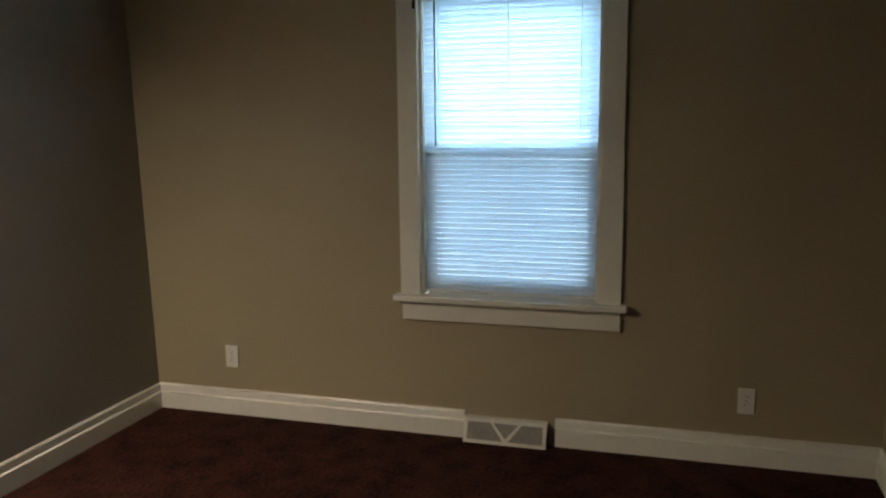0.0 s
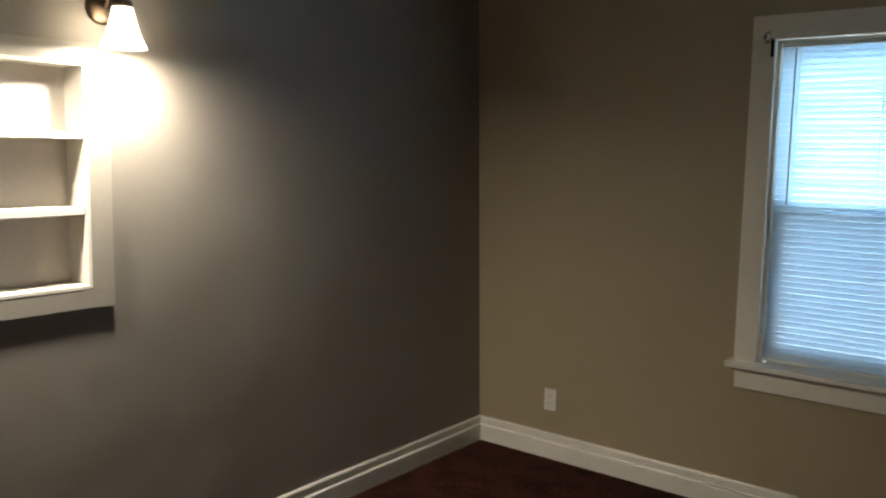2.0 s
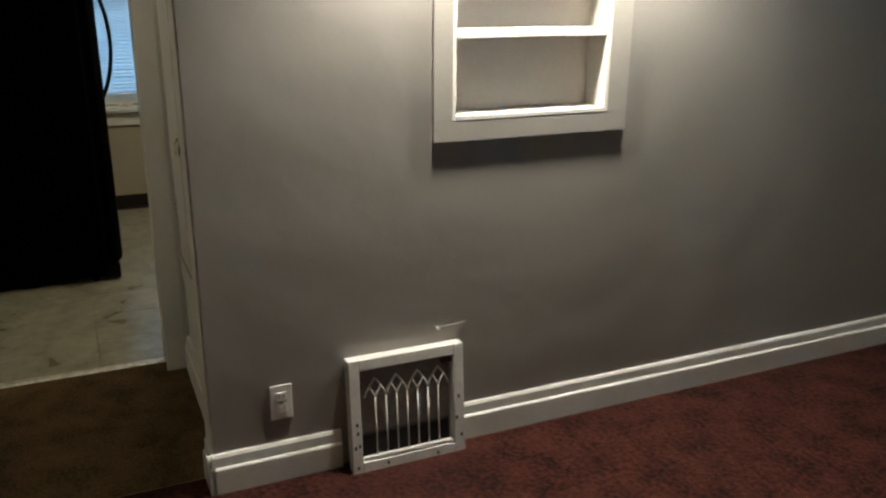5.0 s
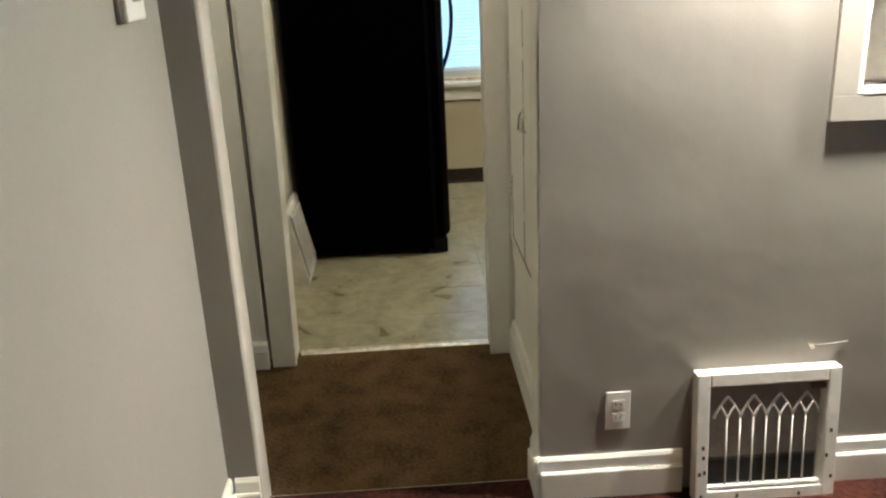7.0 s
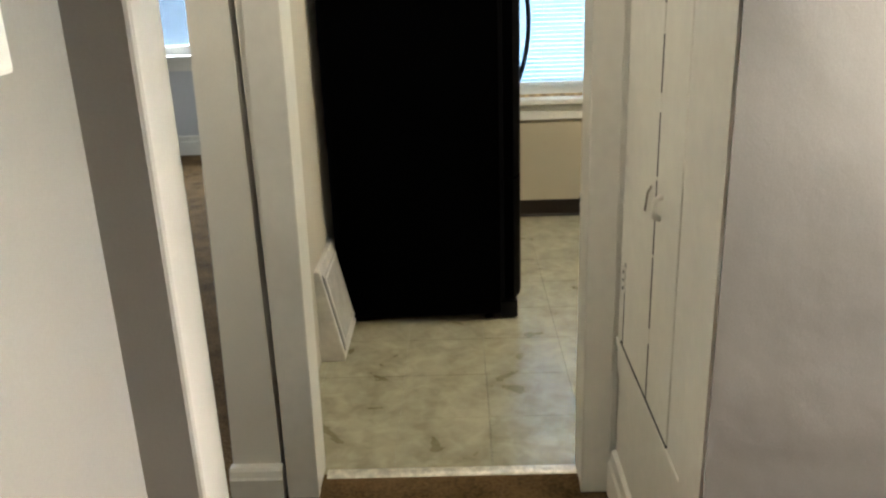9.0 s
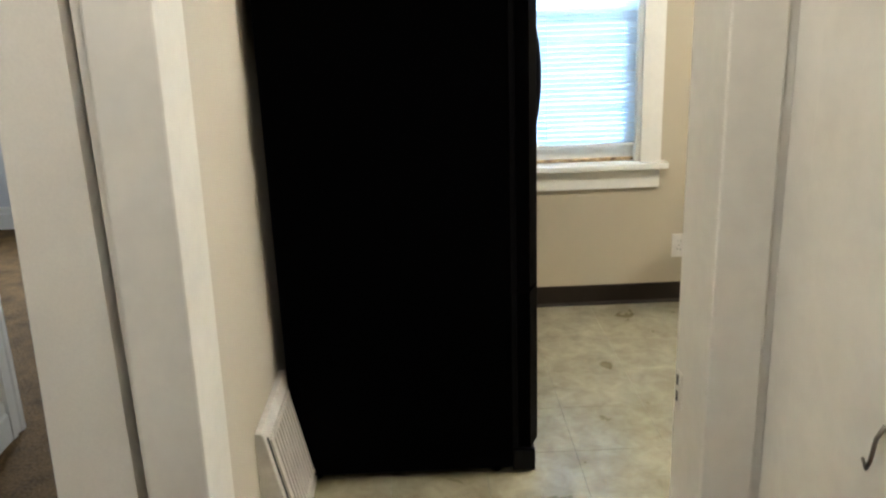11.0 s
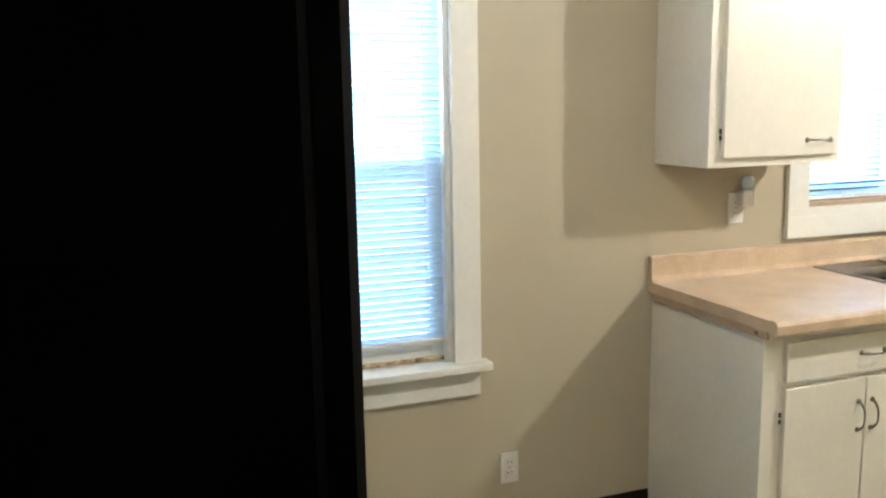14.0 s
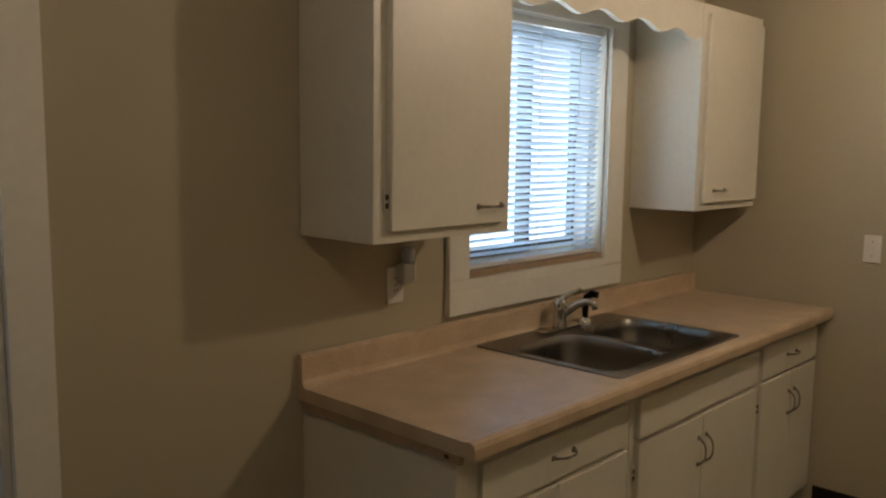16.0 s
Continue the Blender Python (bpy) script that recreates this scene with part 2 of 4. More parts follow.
def lathe(profile, at, axis="z", sides=24, smooth=True):
    """A turned solid: profile of (radius, height) along an axis through at."""
    bm = bmesh.new()
    put = {"z": lambda r, a, h: (r * math.cos(a), r * math.sin(a), h), "x": lambda r, a, h: (h, r * math.cos(a), r * math.sin(a)), "y": lambda r, a, h: (r * math.cos(a), h, r * math.sin(a))}[axis]
    rings = [[bm.verts.new(Vector(at) + Vector(put(max(r, 1e-4), 2 * math.pi * k / sides, h))) for k in range(sides)] for r, h in profile]
    for r, s in zip(rings, rings[1:]):
        for k in range(sides):
            f = bm.faces.new((r[k], r[(k + 1) % sides], s[(k + 1) % sides], s[k]))
            f.smooth = smooth
    return bm


def mesh_of(name, bm, mat, recalc=True):
    if recalc:
        bmesh.ops.recalc_face_normals(bm, faces=bm.faces)
    me = bpy.data.meshes.new(name)
    bm.to_mesh(me)
    bm.free()
    me.materials.append(mat)
    return me


def structure(name, bm, mat, label, category="wall"):
    return tagged(new(name, mesh_of(name, bm, mat)), label, category, kind="structure")


def thing(name, at, label, category, group="", kind=""):
    ob = new(name)
    ob.empty_display_size = 0.05
    ob.location = at
    return tagged(ob, label, category, group, kind)


def part(name, bm, mat, parent, label=""):
    ob = new(name, mesh_of(name, bm, mat))
    ob.parent = parent
    if parent.type == "EMPTY":
        ob.matrix_parent_inverse = Matrix.Translation(parent.location).inverted()
    return tagged(ob, label)


# ---- plan: living room x > 0, hall between x -0.98 and 0, kitchen x < -1.1 ----
K = -3.655          # kitchen window wall
KR = 0.13           # kitchen end wall
KL = -4.495         # kitchen wall behind the refrigerator
TOP = 2.46
LR = 3.47           # living room side wall
LS = -4.438         # living room wall with the thermostat
CL = -3.515         # closet front in the hall

# living room walls
structure("wall_living_window", boxes((-0.24, 0, 0, 1.45, 0.16, TOP), (2.30, 0, 0, LR + 0.15, 0.16, TOP), (1.45, 0, 0, 2.30, 0.16, 0.66), (1.45, 0, 2.09, 2.30, 0.16, TOP)), TAN, "tan painted plaster wall with a double-hung window")
structure("wall_living_side", boxes((LR, LS, 0, LR + 0.15, 0, TOP)), TAN, "tan painted plaster wall")
structure("wall_living_back", boxes((-0.12, LS - 0.12, 0, LR + 0.15, LS, TOP)), GREIGE, "pale greige painted plaster wall with a thermostat")
NY0, NY1, NZ0, NZ1 = -2.785, -2.225, 1.125, 1.852
LEAN = 0.029        # the old wall leans back this much for each metre of height at its far corner


def niche_wall():
    """Plaster wall round the niche; beyond the niche it twists out of plumb towards the corner."""
    bm = boxes((-0.12, -3.567, 0, 0, NY0, TOP), (-0.12, NY0, 0, 0, NY1, NZ0), (-0.12, NY0, NZ1, 0, NY1, TOP))
    rows, cols = 10, 12
    face = [[bm.verts.new((x - LEAN * TOP * i / rows * (j / cols) ** 1.2, NY1 * (1 - j / cols), TOP * i / rows)) for j in range(cols + 1) for x in (0.0, -0.12)] for i in range(rows + 1)]
    for i in range(rows):
        for j in range(cols):
            for k in (0, 1):
                bm.faces.new((face[i][2 * j + k], face[i][2 * j + 2 + k], face[i + 1][2 * j + 2 + k], face[i + 1][2 * j + k]))
    for j in range(cols):
        for row in (face[0], face[-1]):
            bm.faces.new((row[2 * j], row[2 * j + 2], row[2 * j + 3], row[2 * j + 1]))
    for i in range(rows):
        for j in (0, cols):
            bm.faces.new((face[i][2 * j], face[i + 1][2 * j], face[i + 1][2 * j + 1], face[i][2 * j + 1]))
    return bm


structure("wall_niche", niche_wall(), TAUPE, "taupe painted uneven plaster wall around a shelf niche")
structure("wall_corner", boxes((-0.12, LS, 0, 0, -4.356, TOP)), TAUPE, "narrow taupe wall strip beside the hall opening")
structure("trim", prism([(-0.12, -4.356), (-0.001, -4.356), (-0.003, -4.351), (-0.008, -4.348), (-0.12, -4.350)], "z", 0, TOP), JAMB, "cream painted rounded jamb at the hall opening", "trim")
structure("wall_hall_side", boxes((-0.12, -5.55, 0, 0, LS - 0.12, TOP)), CREAM, "cream painted hall wall")
structure("trim", boxes((-0.118, -3.572, 0.149, -0.003, -3.567, 2.12)), TRIM_CREAM, "cream painted jamb face at the hall opening", "trim")
structure("wall_over_hall", boxes((-0.12, -4.348, 2.12, 0, -3.567, TOP)), TAUPE, "plaster header over the hall opening")

# hall and kitchen walls
structure("wall_kitchen_door", boxes((-1.045, -3.57, 0, -0.985, KR, TOP), (-1.045, -4.375, 2.07, -0.985, -3.57, TOP), (-1.105, -4.462, 0, -0.985, -4.425, TOP)), CREAM, "cream painted wall with the kitchen doorway")
structure("wall_kitchen_inner", boxes((-1.105, -3.57, 0, -1.045, KR, TOP), (-1.105, -4.375, 2.07, -1.045, -3.57, TOP)), BEIGE, "beige painted kitchen side of the doorway wall")
structure("wall_kitchen_left", boxes((-5.6, -4.605, 0, -1.105, -4.53, TOP), (-1.105, -4.560, 0, -0.985, -4.478, TOP)), CREAM, "cream painted partition wall ending at the hall")
structure("wall_partition_end", prism([(-4.622, 0), (-4.5605, 0), (-4.5605, TOP), (-4.552, TOP)], "x", -1.105, -0.9855), CREAM, "cream painted partition end, out of plumb")
structure("wall_kitchen_window", boxes((K - 0.16, KL, 0, K, -3.85, TOP), (K - 0.16, -3.02, 0, K, -1.54, TOP), (K - 0.16, -0.69, 0, K, KR, TOP), (K - 0.16, -3.85, 0, K, -3.02, 0.66), (K - 0.16, -3.85, 2.09, K, -3.02, TOP), (K - 0.16, -1.54, 0, K, -0.69, 1.13), (K - 0.16, -1.54, 2.09, K, -0.69, TOP)), BEIGE, "beige painted kitchen wall with two windows")
structure("wall_kitchen_end", boxes((K - 0.16, KR, 0, -0.985, KR + 0.15, TOP)), BEIGE, "beige painted kitchen end wall with a switch")
# same beige paint, coloured paler to look lit by the near bulb
structure("wall_kitchen_fridge", boxes((K, -4.53, 0, -1.105, KL, TOP)), LAMPLIT_BEIGE, "beige painted kitchen wall behind the refrigerator, paled as if lamplit")
structure("wall_back_room_far", boxes((-5.75, -8.2, 0, -5.6, -6.61, TOP), (-5.75, -5.84, 0, -5.6, -4.46, TOP), (-5.75, -6.61, 0, -5.6, -5.84, 0.80), (-5.75, -6.61, 2.05, -5.6, -5.84, TOP)), GREYBLUE, "pale grey back room wall with a window")
structure("wall_back_room_side", boxes((-5.75, -8.35, 0, -0.08, -8.2, TOP)), GREYBLUE, "pale grey back room wall")
structure("wall_back_hall", boxes((-2.55, -5.67, 0, -0.08, -5.55, TOP)), CREAM, "cream painted wall at the end of the hall")
structure("wall_back_room_near", boxes((-0.23, -8.2, 0, -0.08, -5.67, TOP)), GREYBLUE, "pale grey back room wall")

# floors and ceiling
structure("floor_living", boxes((-0.09, LS, -0.12, LR, 0, 0.016)), RED, "burgundy cut-pile carpet", "floor")
structure("floor_hall", boxes((-1.075, -8.2, -0.12, -0.09, CL, 0), (-5.6, -8.2, -0.12, -1.075, -4.62, 0)), BROWN, "brown cut-pile carpet, worn and matted", "floor")
structure("floor_kitchen", boxes((K, KL, -0.12, -1.075, KR, -0.003)), JOINT, "brown adhesive joints under the kitchen floor tiles", "floor")
structure("ceiling", boxes((-5.75, -8.35, TOP, LR + 0.15, 0.16 + 0.12, TOP + 0.1)), CEIL, "off-white painted ceiling", "ceiling")
structure("ground", boxes((-400, -400, -1.2, 400, 400, -0.9)), WALLGREY, "dull grassy ground outside", "ground")


def base_run(name, length, h=0.148):
    """Two-step baseboard profile with a rounded cap, along x from 0 to length, standing out towards -y."""
    pts = [(0, 0), (-0.019, 0), (-0.019, h * 0.66), (-0.016, h * 0.7), (-0.011, h * 0.71), (-0.011, h * 0.93), (-0.006, h), (0, h)]
    return prism(pts, "x", 0, length)


def baseboard(name, a, b, label, mat=None, h=0.148, group="baseboards"):
    """From a to b on the floor, with the room on the right-hand side of that way."""
    a, b = Vector((*a, 0)), Vector((*b, 0))
    bm = base_run(name, (b - a).length, h)
    way = b - a
    ob = new(name, mesh_of(name, bm, mat or TRIM))
    ob.matrix_world = Matrix.Translation(a) @ Matrix.Rotation(math.atan2(way.y, way.x), 4, "Z")
    return tagged(ob, label, "baseboard", group, "structure")


WB = "white two-step wooden baseboard"
baseboard("baseboard", (0.0, 0), (1.675, 0), WB)
baseboard("baseboard", (2.108, 0), (LR, 0), WB)
baseboard("baseboard", (LR, 0), (LR, LS), WB)
baseboard("baseboard", (LR, LS), (0, LS), "cream two-step wooden baseboard", TRIM_CREAM)
baseboard("baseboard", (0, -2.74), (0, 0), WB)
baseboard("baseboard", (0, -3.586), (0, -3.165), WB)
baseboard("baseboard", (-0.12, -3.567), (0.019, -3.567), WB, h=0.148)
baseboard("baseboard", (0, LS + 0.019), (0, -4.352), "cream two-step wooden baseboard", TRIM_CREAM)
structure("baseboard", prism([(-0.9845, 0), (-0.944, 0), (-0.944, 0.074), (-0.949, 0.080), (-0.953, 0.098), (-0.962, 0.105), (-0.9845, 0.105)], "y", -4.624, -4.470), TRIM_CREAM, "thick cream baseboard block at the partition end", "baseboard")
baseboard("baseboard", (-5.6, -8.2), (-5.6, -4.62), "white wooden baseboard", TRIM, 0.16)
baseboard("baseboard", (-0.08, -5.55), (-2.55, -5.55), WB)


def cove_base(a, b):
    a, b = Vector((*a, 0)), Vector((*b, 0))
    bm = prism([(0, 0), (-0.02, 0), (-0.012, 0.004), (-0.006, 0.014), (-0.004, 0.094), (-0.002, 0.099), (0, 0.099)], "x", 0, (b - a).length)
    ob = new("baseboard", mesh_of("cove_base", bm, BASEVINYL))
    way = b - a
    ob.matrix_world = Matrix.Translation(a) @ Matrix.Rotation(math.atan2(way.y, way.x), 4, "Z")
    return tagged(ob, "dark brown vinyl cove base", "baseboard", "vinyl cove base", "structure")


cove_base((K, KL), (K, -2.225))
cove_base((-3.02, KR), (-1.105, KR))
cove_base((-1.105, KR), (-1.105, -3.5))

# strips where the floors meet
tagged(new("threshold_strip", mesh_of("threshold", prism([(-1.098, 0), (-1.052, 0), (-1.056, 0.004), (-1.066, 0.0075), (-1.086, 0.0075), (-1.094, 0.004)], "y", -4.362, -3.603), ALU)), "worn metal strip between brown carpet and vinyl tiles", "threshold", kind="structure")
tagged(new("carpet_bar", mesh_of("carpet_bar", prism([(-0.112, 0), (-0.068, 0), (-0.072, 0.005), (-0.082, 0.0085), (-0.098, 0.0085), (-0.108, 0.005)], "y", -4.348, -3.587), ALU)), "bright metal bar between burgundy and brown carpet", "threshold", kind="structure")


# ---- windows ----
def on_living(u, v, z):
    return (u, -v, z)


def on_kitchen(u, v, z):
    return (K + v, u, z)


structure("backdrop_living", boxes((-0.5, 1.6, -0.9, 4.3, 1.65, 4.2)), BRIGHT, "plain bright overcast distance outside", "backdrop")
structure("backdrop_kitchen", boxes((K - 1.65, -4.2, -0.9, K - 1.6, 1.6, 4.2)), BRIGHT, "plain bright overcast distance outside", "backdrop")


def on_back(u, v, z):
    return (-5.6 + v, u, z)


def wbox(bm, put, u0, v0, z0, u1, v1, z1, bev=0.002):
    a, b = put(u0, v0, z0), put(u1, v1, z1)
    return box(bm, *a, *b, bev=bev)


def wpart(name, rows, put, mat, parent, label="", bev=0.002):
    bm = bmesh.new()
    for r in rows:
        wbox(bm, put, *r, bev=bev)
    return part(name, bm, mat, parent, label)


def double_hung(name, put, u0, u1, z0, z1, rail, label, worn=False):
    """Painted double-hung window: opening u0..u1, z0..z1, meeting rail at height rail."""
    w = thing(name, put((u0 + u1) / 2, 0, z0), label, "window", kind="structure")
    c = 0.096
    wpart("casing", [(u0 - c, 0, z0, u0, 0.021, z1)], put, TRIM, w)
    wpart("casing", [(u1, 0, z0, u1 + c, 0.021, z1)], put, TRIM, w)
    wpart("head_casing", [(u0 - c, 0, z1, u1 + c, 0.023, z1 + 0.1)], put, TRIM, w)
    wpart("window_sill", [(u0 - c - 0.028, -0.012, z0 - 0.028, u1 + c + 0.028, 0.062, z0)], put, TRIM, w, "wooden window stool with rounded nose", bev=0.006)
    wpart("apron", [(u0 - c + 0.006, 0, z0 - 0.121, u1 + c - 0.003, 0.019, z0 - 0.028)], put, TRIM, w)
    wpart("window_frame", [(u0, -0.155, z0, u0 + 0.018, -0.001, z1), (u1 - 0.018, -0.155, z0, u1, -0.001, z1), (u0 + 0.018, -0.155, z1 - 0.018, u1 - 0.018, -0.001, z1), (u0 + 0.018, -0.155, z0 - 0.04, u1 - 0.018, -0.012, z0 - 0.002)], put, TRIM, w)
    a, b = u0 + 0.019, u1 - 0.019

    def sash(nm, v0, v1, s0, s1, bottom, top):
        e = 0.045
        s = wpart(nm, [(a, v0, s0, a + e, v1, s1), (b - e, v0, s0, b, v1, s1), (a + e, v0, s0, b - e, v1, s0 + bottom), (a + e, v0, s1 - top, b - e, v1, s1)], put, TRIM, w)
        g = bmesh.new()
        m = (v0 + v1) / 2
        wbox(g, put, a + e, m - 0.002, s0 + bottom, b - e, m + 0.002, s1 - top, bev=0)
        p = part("pane", g, GLASS, s, "clear glass pane")
        p.visible_shadow = False

    g = bmesh.new()
    wbox(g, put, a, -0.1315, z0, b, -0.1305, rail, bev=0)
    part("insect_screen", g, SCREEN, w, "grey insect screen outside the lower sash").visible_shadow = False
    sash("lower_sash", -0.085, -0.05, z0, rail + 0.02, 0.07, 0.035)
    sash("upper_sash", -0.125, -0.09, rail - 0.02, z1 - 0.02, 0.035, 0.05)
    if worn:
        wpart("worn_edge", [(a, -0.048, z0, b, -0.036, z0 + 0.016)], put, WOODWORN, w, "bare weathered wood under the sash", bev=0.004)
    return w


def slat_mesh(name, width, length, tilt, put):
    """One curved slat, its length along u, centred."""
    bm = bmesh.new()
    rows = []
    for k in range(5):
        q = (k / 4 - 0.5)
        d, rise = q * width, 0.0028 * (1 - (2 * q) ** 2)
        v, z = d * math.cos(tilt) - rise * math.sin(tilt), d * math.sin(tilt) + rise * math.cos(tilt)
        n = (-math.sin(tilt) * 0.0006, math.cos(tilt) * 0.0006)
        rows.append([(s * length / 2, v + o * n[0], z + o * n[1]) for s in (-1, 1) for o in (0, 1)])
    zero = Vector(put(0, 0, 0))
    vs = [[bm.verts.new(Vector(put(*p)) - zero) for p in r] for r in rows]
    for r, s in zip(vs, vs[1:]):
        for i, j in ((0, 2), (1, 3)):
            bm.faces.new((r[i], r[j], s[j], s[i])).smooth = True
    for r in (vs[0], vs[-1]):
        bm.faces.new((r[0], r[1], r[3], r[2]))
    return mesh_of(name, bm, SLAT)


def blind(put, u0, u1, z0, z1, pitch, tilt, v, cords, label, wand=None, width=0.026):
    """Mini blind hung between z0 and z1 in front of a window: headrail, slats, ladder cords, bottom rail."""
    t = thing("window_blind", put((u0 + u1) / 2, v, z0), label, "window blind", "window blinds")
    wpart("headrail", [(u0, v - 0.014, z1 - 0.028, u1, v + 0.014, z1)], put, PLASTIC, t)
    wpart("bottom_rail", [(u0, v - 0.012, z0, u1, v + 0.012, z0 + 0.012)], put, PLASTIC, t, bev=0.003)
    me = slat_mesh("slat", width, u1 - u0 - 0.004, tilt, put)
    n = int((z1 - z0 - 0.046) / pitch) + 1
    for k in range(n):
        s = new("slat", me)
        s.parent = t
        s.matrix_parent_inverse = Matrix.Translation(t.location).inverted()
        s.location = put((u0 + u1) / 2 + random.uniform(-0.001, 0.001), v, z0 + 0.022 + k * pitch + random.uniform(-0.0007, 0.0007))
        s.rotation_euler = tuple(random.uniform(-0.0016, 0.0016) for _ in range(3))
    for c in cords:
        bm = bmesh.new()
        for dv in (-0.011, 0.011):
            tube(bm, [put(c, v + dv, z0 + 0.01), put(c, v + dv, z1 - 0.02)], 0.0011, 5)
        part("ladder_cord", bm, PLASTIC, t)
    if wand:
        u, low = wand
        bm = bmesh.new()
        tube(bm, [put(u, v + 0.02, z1 - 0.03), put(u, v + 0.022, (z1 + low) / 2), put(u, v + 0.02, low)], 0.004, 6)
        part("tilt_wand", bm, DUCT, t, "grey plastic tilt wand")
    return t


double_hung("window_1", on_living, 1.468, 2.296, 0.70, 2.07, 1.372, "white painted double-hung window with stool and apron")
blind(on_living, 1.476, 2.288, 0.712, 2.066, 0.0245, radians(66), -0.022, (1.56, 1.88, 2.20), "white aluminium mini blind, closed over the living room window", wand=(1.545, 1.39))
double_hung("window_2", on_kitchen, -3.848, -3.02, 0.70, 2.07, 1.372, "white painted double-hung kitchen window with weathered bottom edge", worn=True)
blind(on_kitchen, -3.84, -3.04, 0.775, 2.066, 0.0235, radians(60), -0.022, (-3.75, -3.45, -3.105), "white aluminium mini blind hanging in the kitchen window")
double_hung("window_4", on_back, -6.59, -5.86, 0.80, 2.03, 1.40, "white painted double-hung back room window")


def slider_window():
    """Horizontal sliding window over the sink, cased flat on all sides, with a worn sill board."""
    put = on_kitchen
    w = thing("window_3", put(-1.115, 0, 1.03), "white sliding window with wide flat casing over the sink", "window", kind="structure")
    u0, u1, z0, z1 = -1.54, -0.692, 1.148, 2.075
    wpart("casing", [(u0 - 0.1, 0, z0, u0, 0.022, z1)], put, TRIM, w)
    wpart("casing", [(u1, 0, z0 - 0.03, u1 + 0.125, 0.022, z1)], put, TRIM, w)
    wpart("casing", [(u0 - 0.1, 0, 1.03, u1 + 0.125, 0.024, z0 - 0.032), (u0 - 0.1, 0, z0 - 0.032, u1, 0.022, z0)], put, TRIM, w)
    wpart("head_casing", [(u0 - 0.1, 0, z1, u1 + 0.125, 0.022, z1 + 0.1)], put, TRIM, w)
    wpart("window_sill", [(u0, -0.10, z0, u1, 0.006, z0 + 0.02)], put, BAREWOOD, w, "worn bare wooden sill board")
    wpart("window_frame", [(u0, -0.155, z0 + 0.02, u0 + 0.03, -0.06, z1), (u1 - 0.03, -0.155, z0 + 0.02, u1, -0.06, z1), (u0 + 0.03, -0.155, z1 - 0.03, u1 - 0.03, -0.06, z1), (u0 + 0.03, -0.155, z0 + 0.02, u1 - 0.03, -0.101, z0 + 0.05), (u0, -0.06, z0 + 0.02, u0 + 0.008, -0.001, z1), (u1 - 0.008, -0.06, z0 + 0.02, u1, -0.001, z1)], put, TRIM, w)
    mid = (u0 + u1) / 2
    # sash bars get their backlit darkness from the colour
    for k, (a, b, v) in enumerate(((u0 + 0.03, mid + 0.035, -0.105), (mid + 0.013, u1 - 0.042, -0.14))):
        e = 0.022
        s = wpart("sash", [(a, v, z0 + 0.05, a + e, v + 0.03, z1 - 0.03), (b - e, v, z0 + 0.05, b, v + 0.03, z1 - 0.03), (a + e, v, z0 + 0.05, b - e, v + 0.03, z0 + 0.085), (a + e, v, z1 - 0.065, b - e, v + 0.03, z1 - 0.03)], put, BACKLIT_SASH, w, "aluminium sliding sash, coloured dark as a backlit silhouette")
        g = bmesh.new()
        wbox(g, put, a + e, v + 0.013, z0 + 0.085, b - e, v + 0.017, z1 - 0.065, bev=0)
        part("pane", g, GLASS, s, "clear glass pane").visible_shadow = False
    return w


slider_window()
blind(on_kitchen, -1.53, -0.702, 1.172, 2.07, 0.0245, radians(40), -0.028, (-1.39, -1.115, -0.86), "white mini blind with open slats over the sink", width=0.028)


def shade_bracket(u):
    t = thing("shade_bracket", (u, -0.022, 2.07), "small dark metal roller shade bracket on the window casing", "bracket", "shade brackets")
    part("plate", boxes((u - 0.012, -0.026, 2.055, u + 0.012, -0.0215, 2.105), bev=0.001), NICKEL, t)
    part("arm", boxes((u - 0.004, -0.062, 2.068, u + 0.004, -0.026, 2.092), bev=0.001), BRONZE, t)
    bm = bmesh.new()
    tube(bm, [(u - 0.014, -0.05, 2.08), (u + 0.014, -0.05, 2.08)], 0.006, 8)
    part("pin", bm, NICKEL, t)


shade_bracket(1.437)
shade_bracket(2.325)
for u in (1.458, 2.308):
    t = thing("blind_bracket", (u, -0.02, 2.0), "dark blue-grey metal blind end bracket", "bracket", "blind brackets")
    part("clip", boxes((u - 0.006, -0.032, 2.0, u + 0.006, -0.0235, 2.075), bev=0.001), BLACKTRIM, t)

# ---- kitchen doorway ----
def leaning(bm):
    """The doorway's old frame stands a little out of plumb on the refrigerator's side."""
    for v in bm.verts:
        v.co.y += 0.015 * v.co.z
    return bm


door = thing("door_1", (-1.045, -3.98, 0), "cased open doorway in cream paint, without a door", "doorway", kind="structure")
part("casing", leaning(boxes((-0.985, -4.462, 0.0, -0.957, -4.370, 2.10), bev=0.004)), TRIM_CREAM, door)
part("casing", boxes((-0.985, -3.605, 0.0, -0.957, -3.526, 2.10), bev=0.004), TRIM_CREAM, door)
part("head_casing", boxes((-0.985, -4.455, 2.104, -0.955, -3.526, 2.20), bev=0.004), TRIM_CREAM, door)
part("jamb", leaning(boxes((-1.112, -4.42, 0.0, -0.985, -4.374, 2.07), bev=0.002)), TRIM_CREAM, door)
part("jamb", boxes((-1.112, -3.602, 0.0, -0.985, -3.57, 2.07), bev=0.002), TRIM_CREAM, door)
part("head_jamb", boxes((-1.112, -4.362, 2.05, -0.985, -3.602, 2.07), bev=0.001), TRIM_CREAM, door)
part("casing", leaning(boxes((-1.13, -4.462, 0.0, -1.112, -4.378, 2.10), bev=0.003)), TRIM_CREAM, door)
part("casing", boxes((-1.13, -3.599, 0.0, -1.112, -3.50, 2.10), bev=0.003), TRIM_CREAM, door)
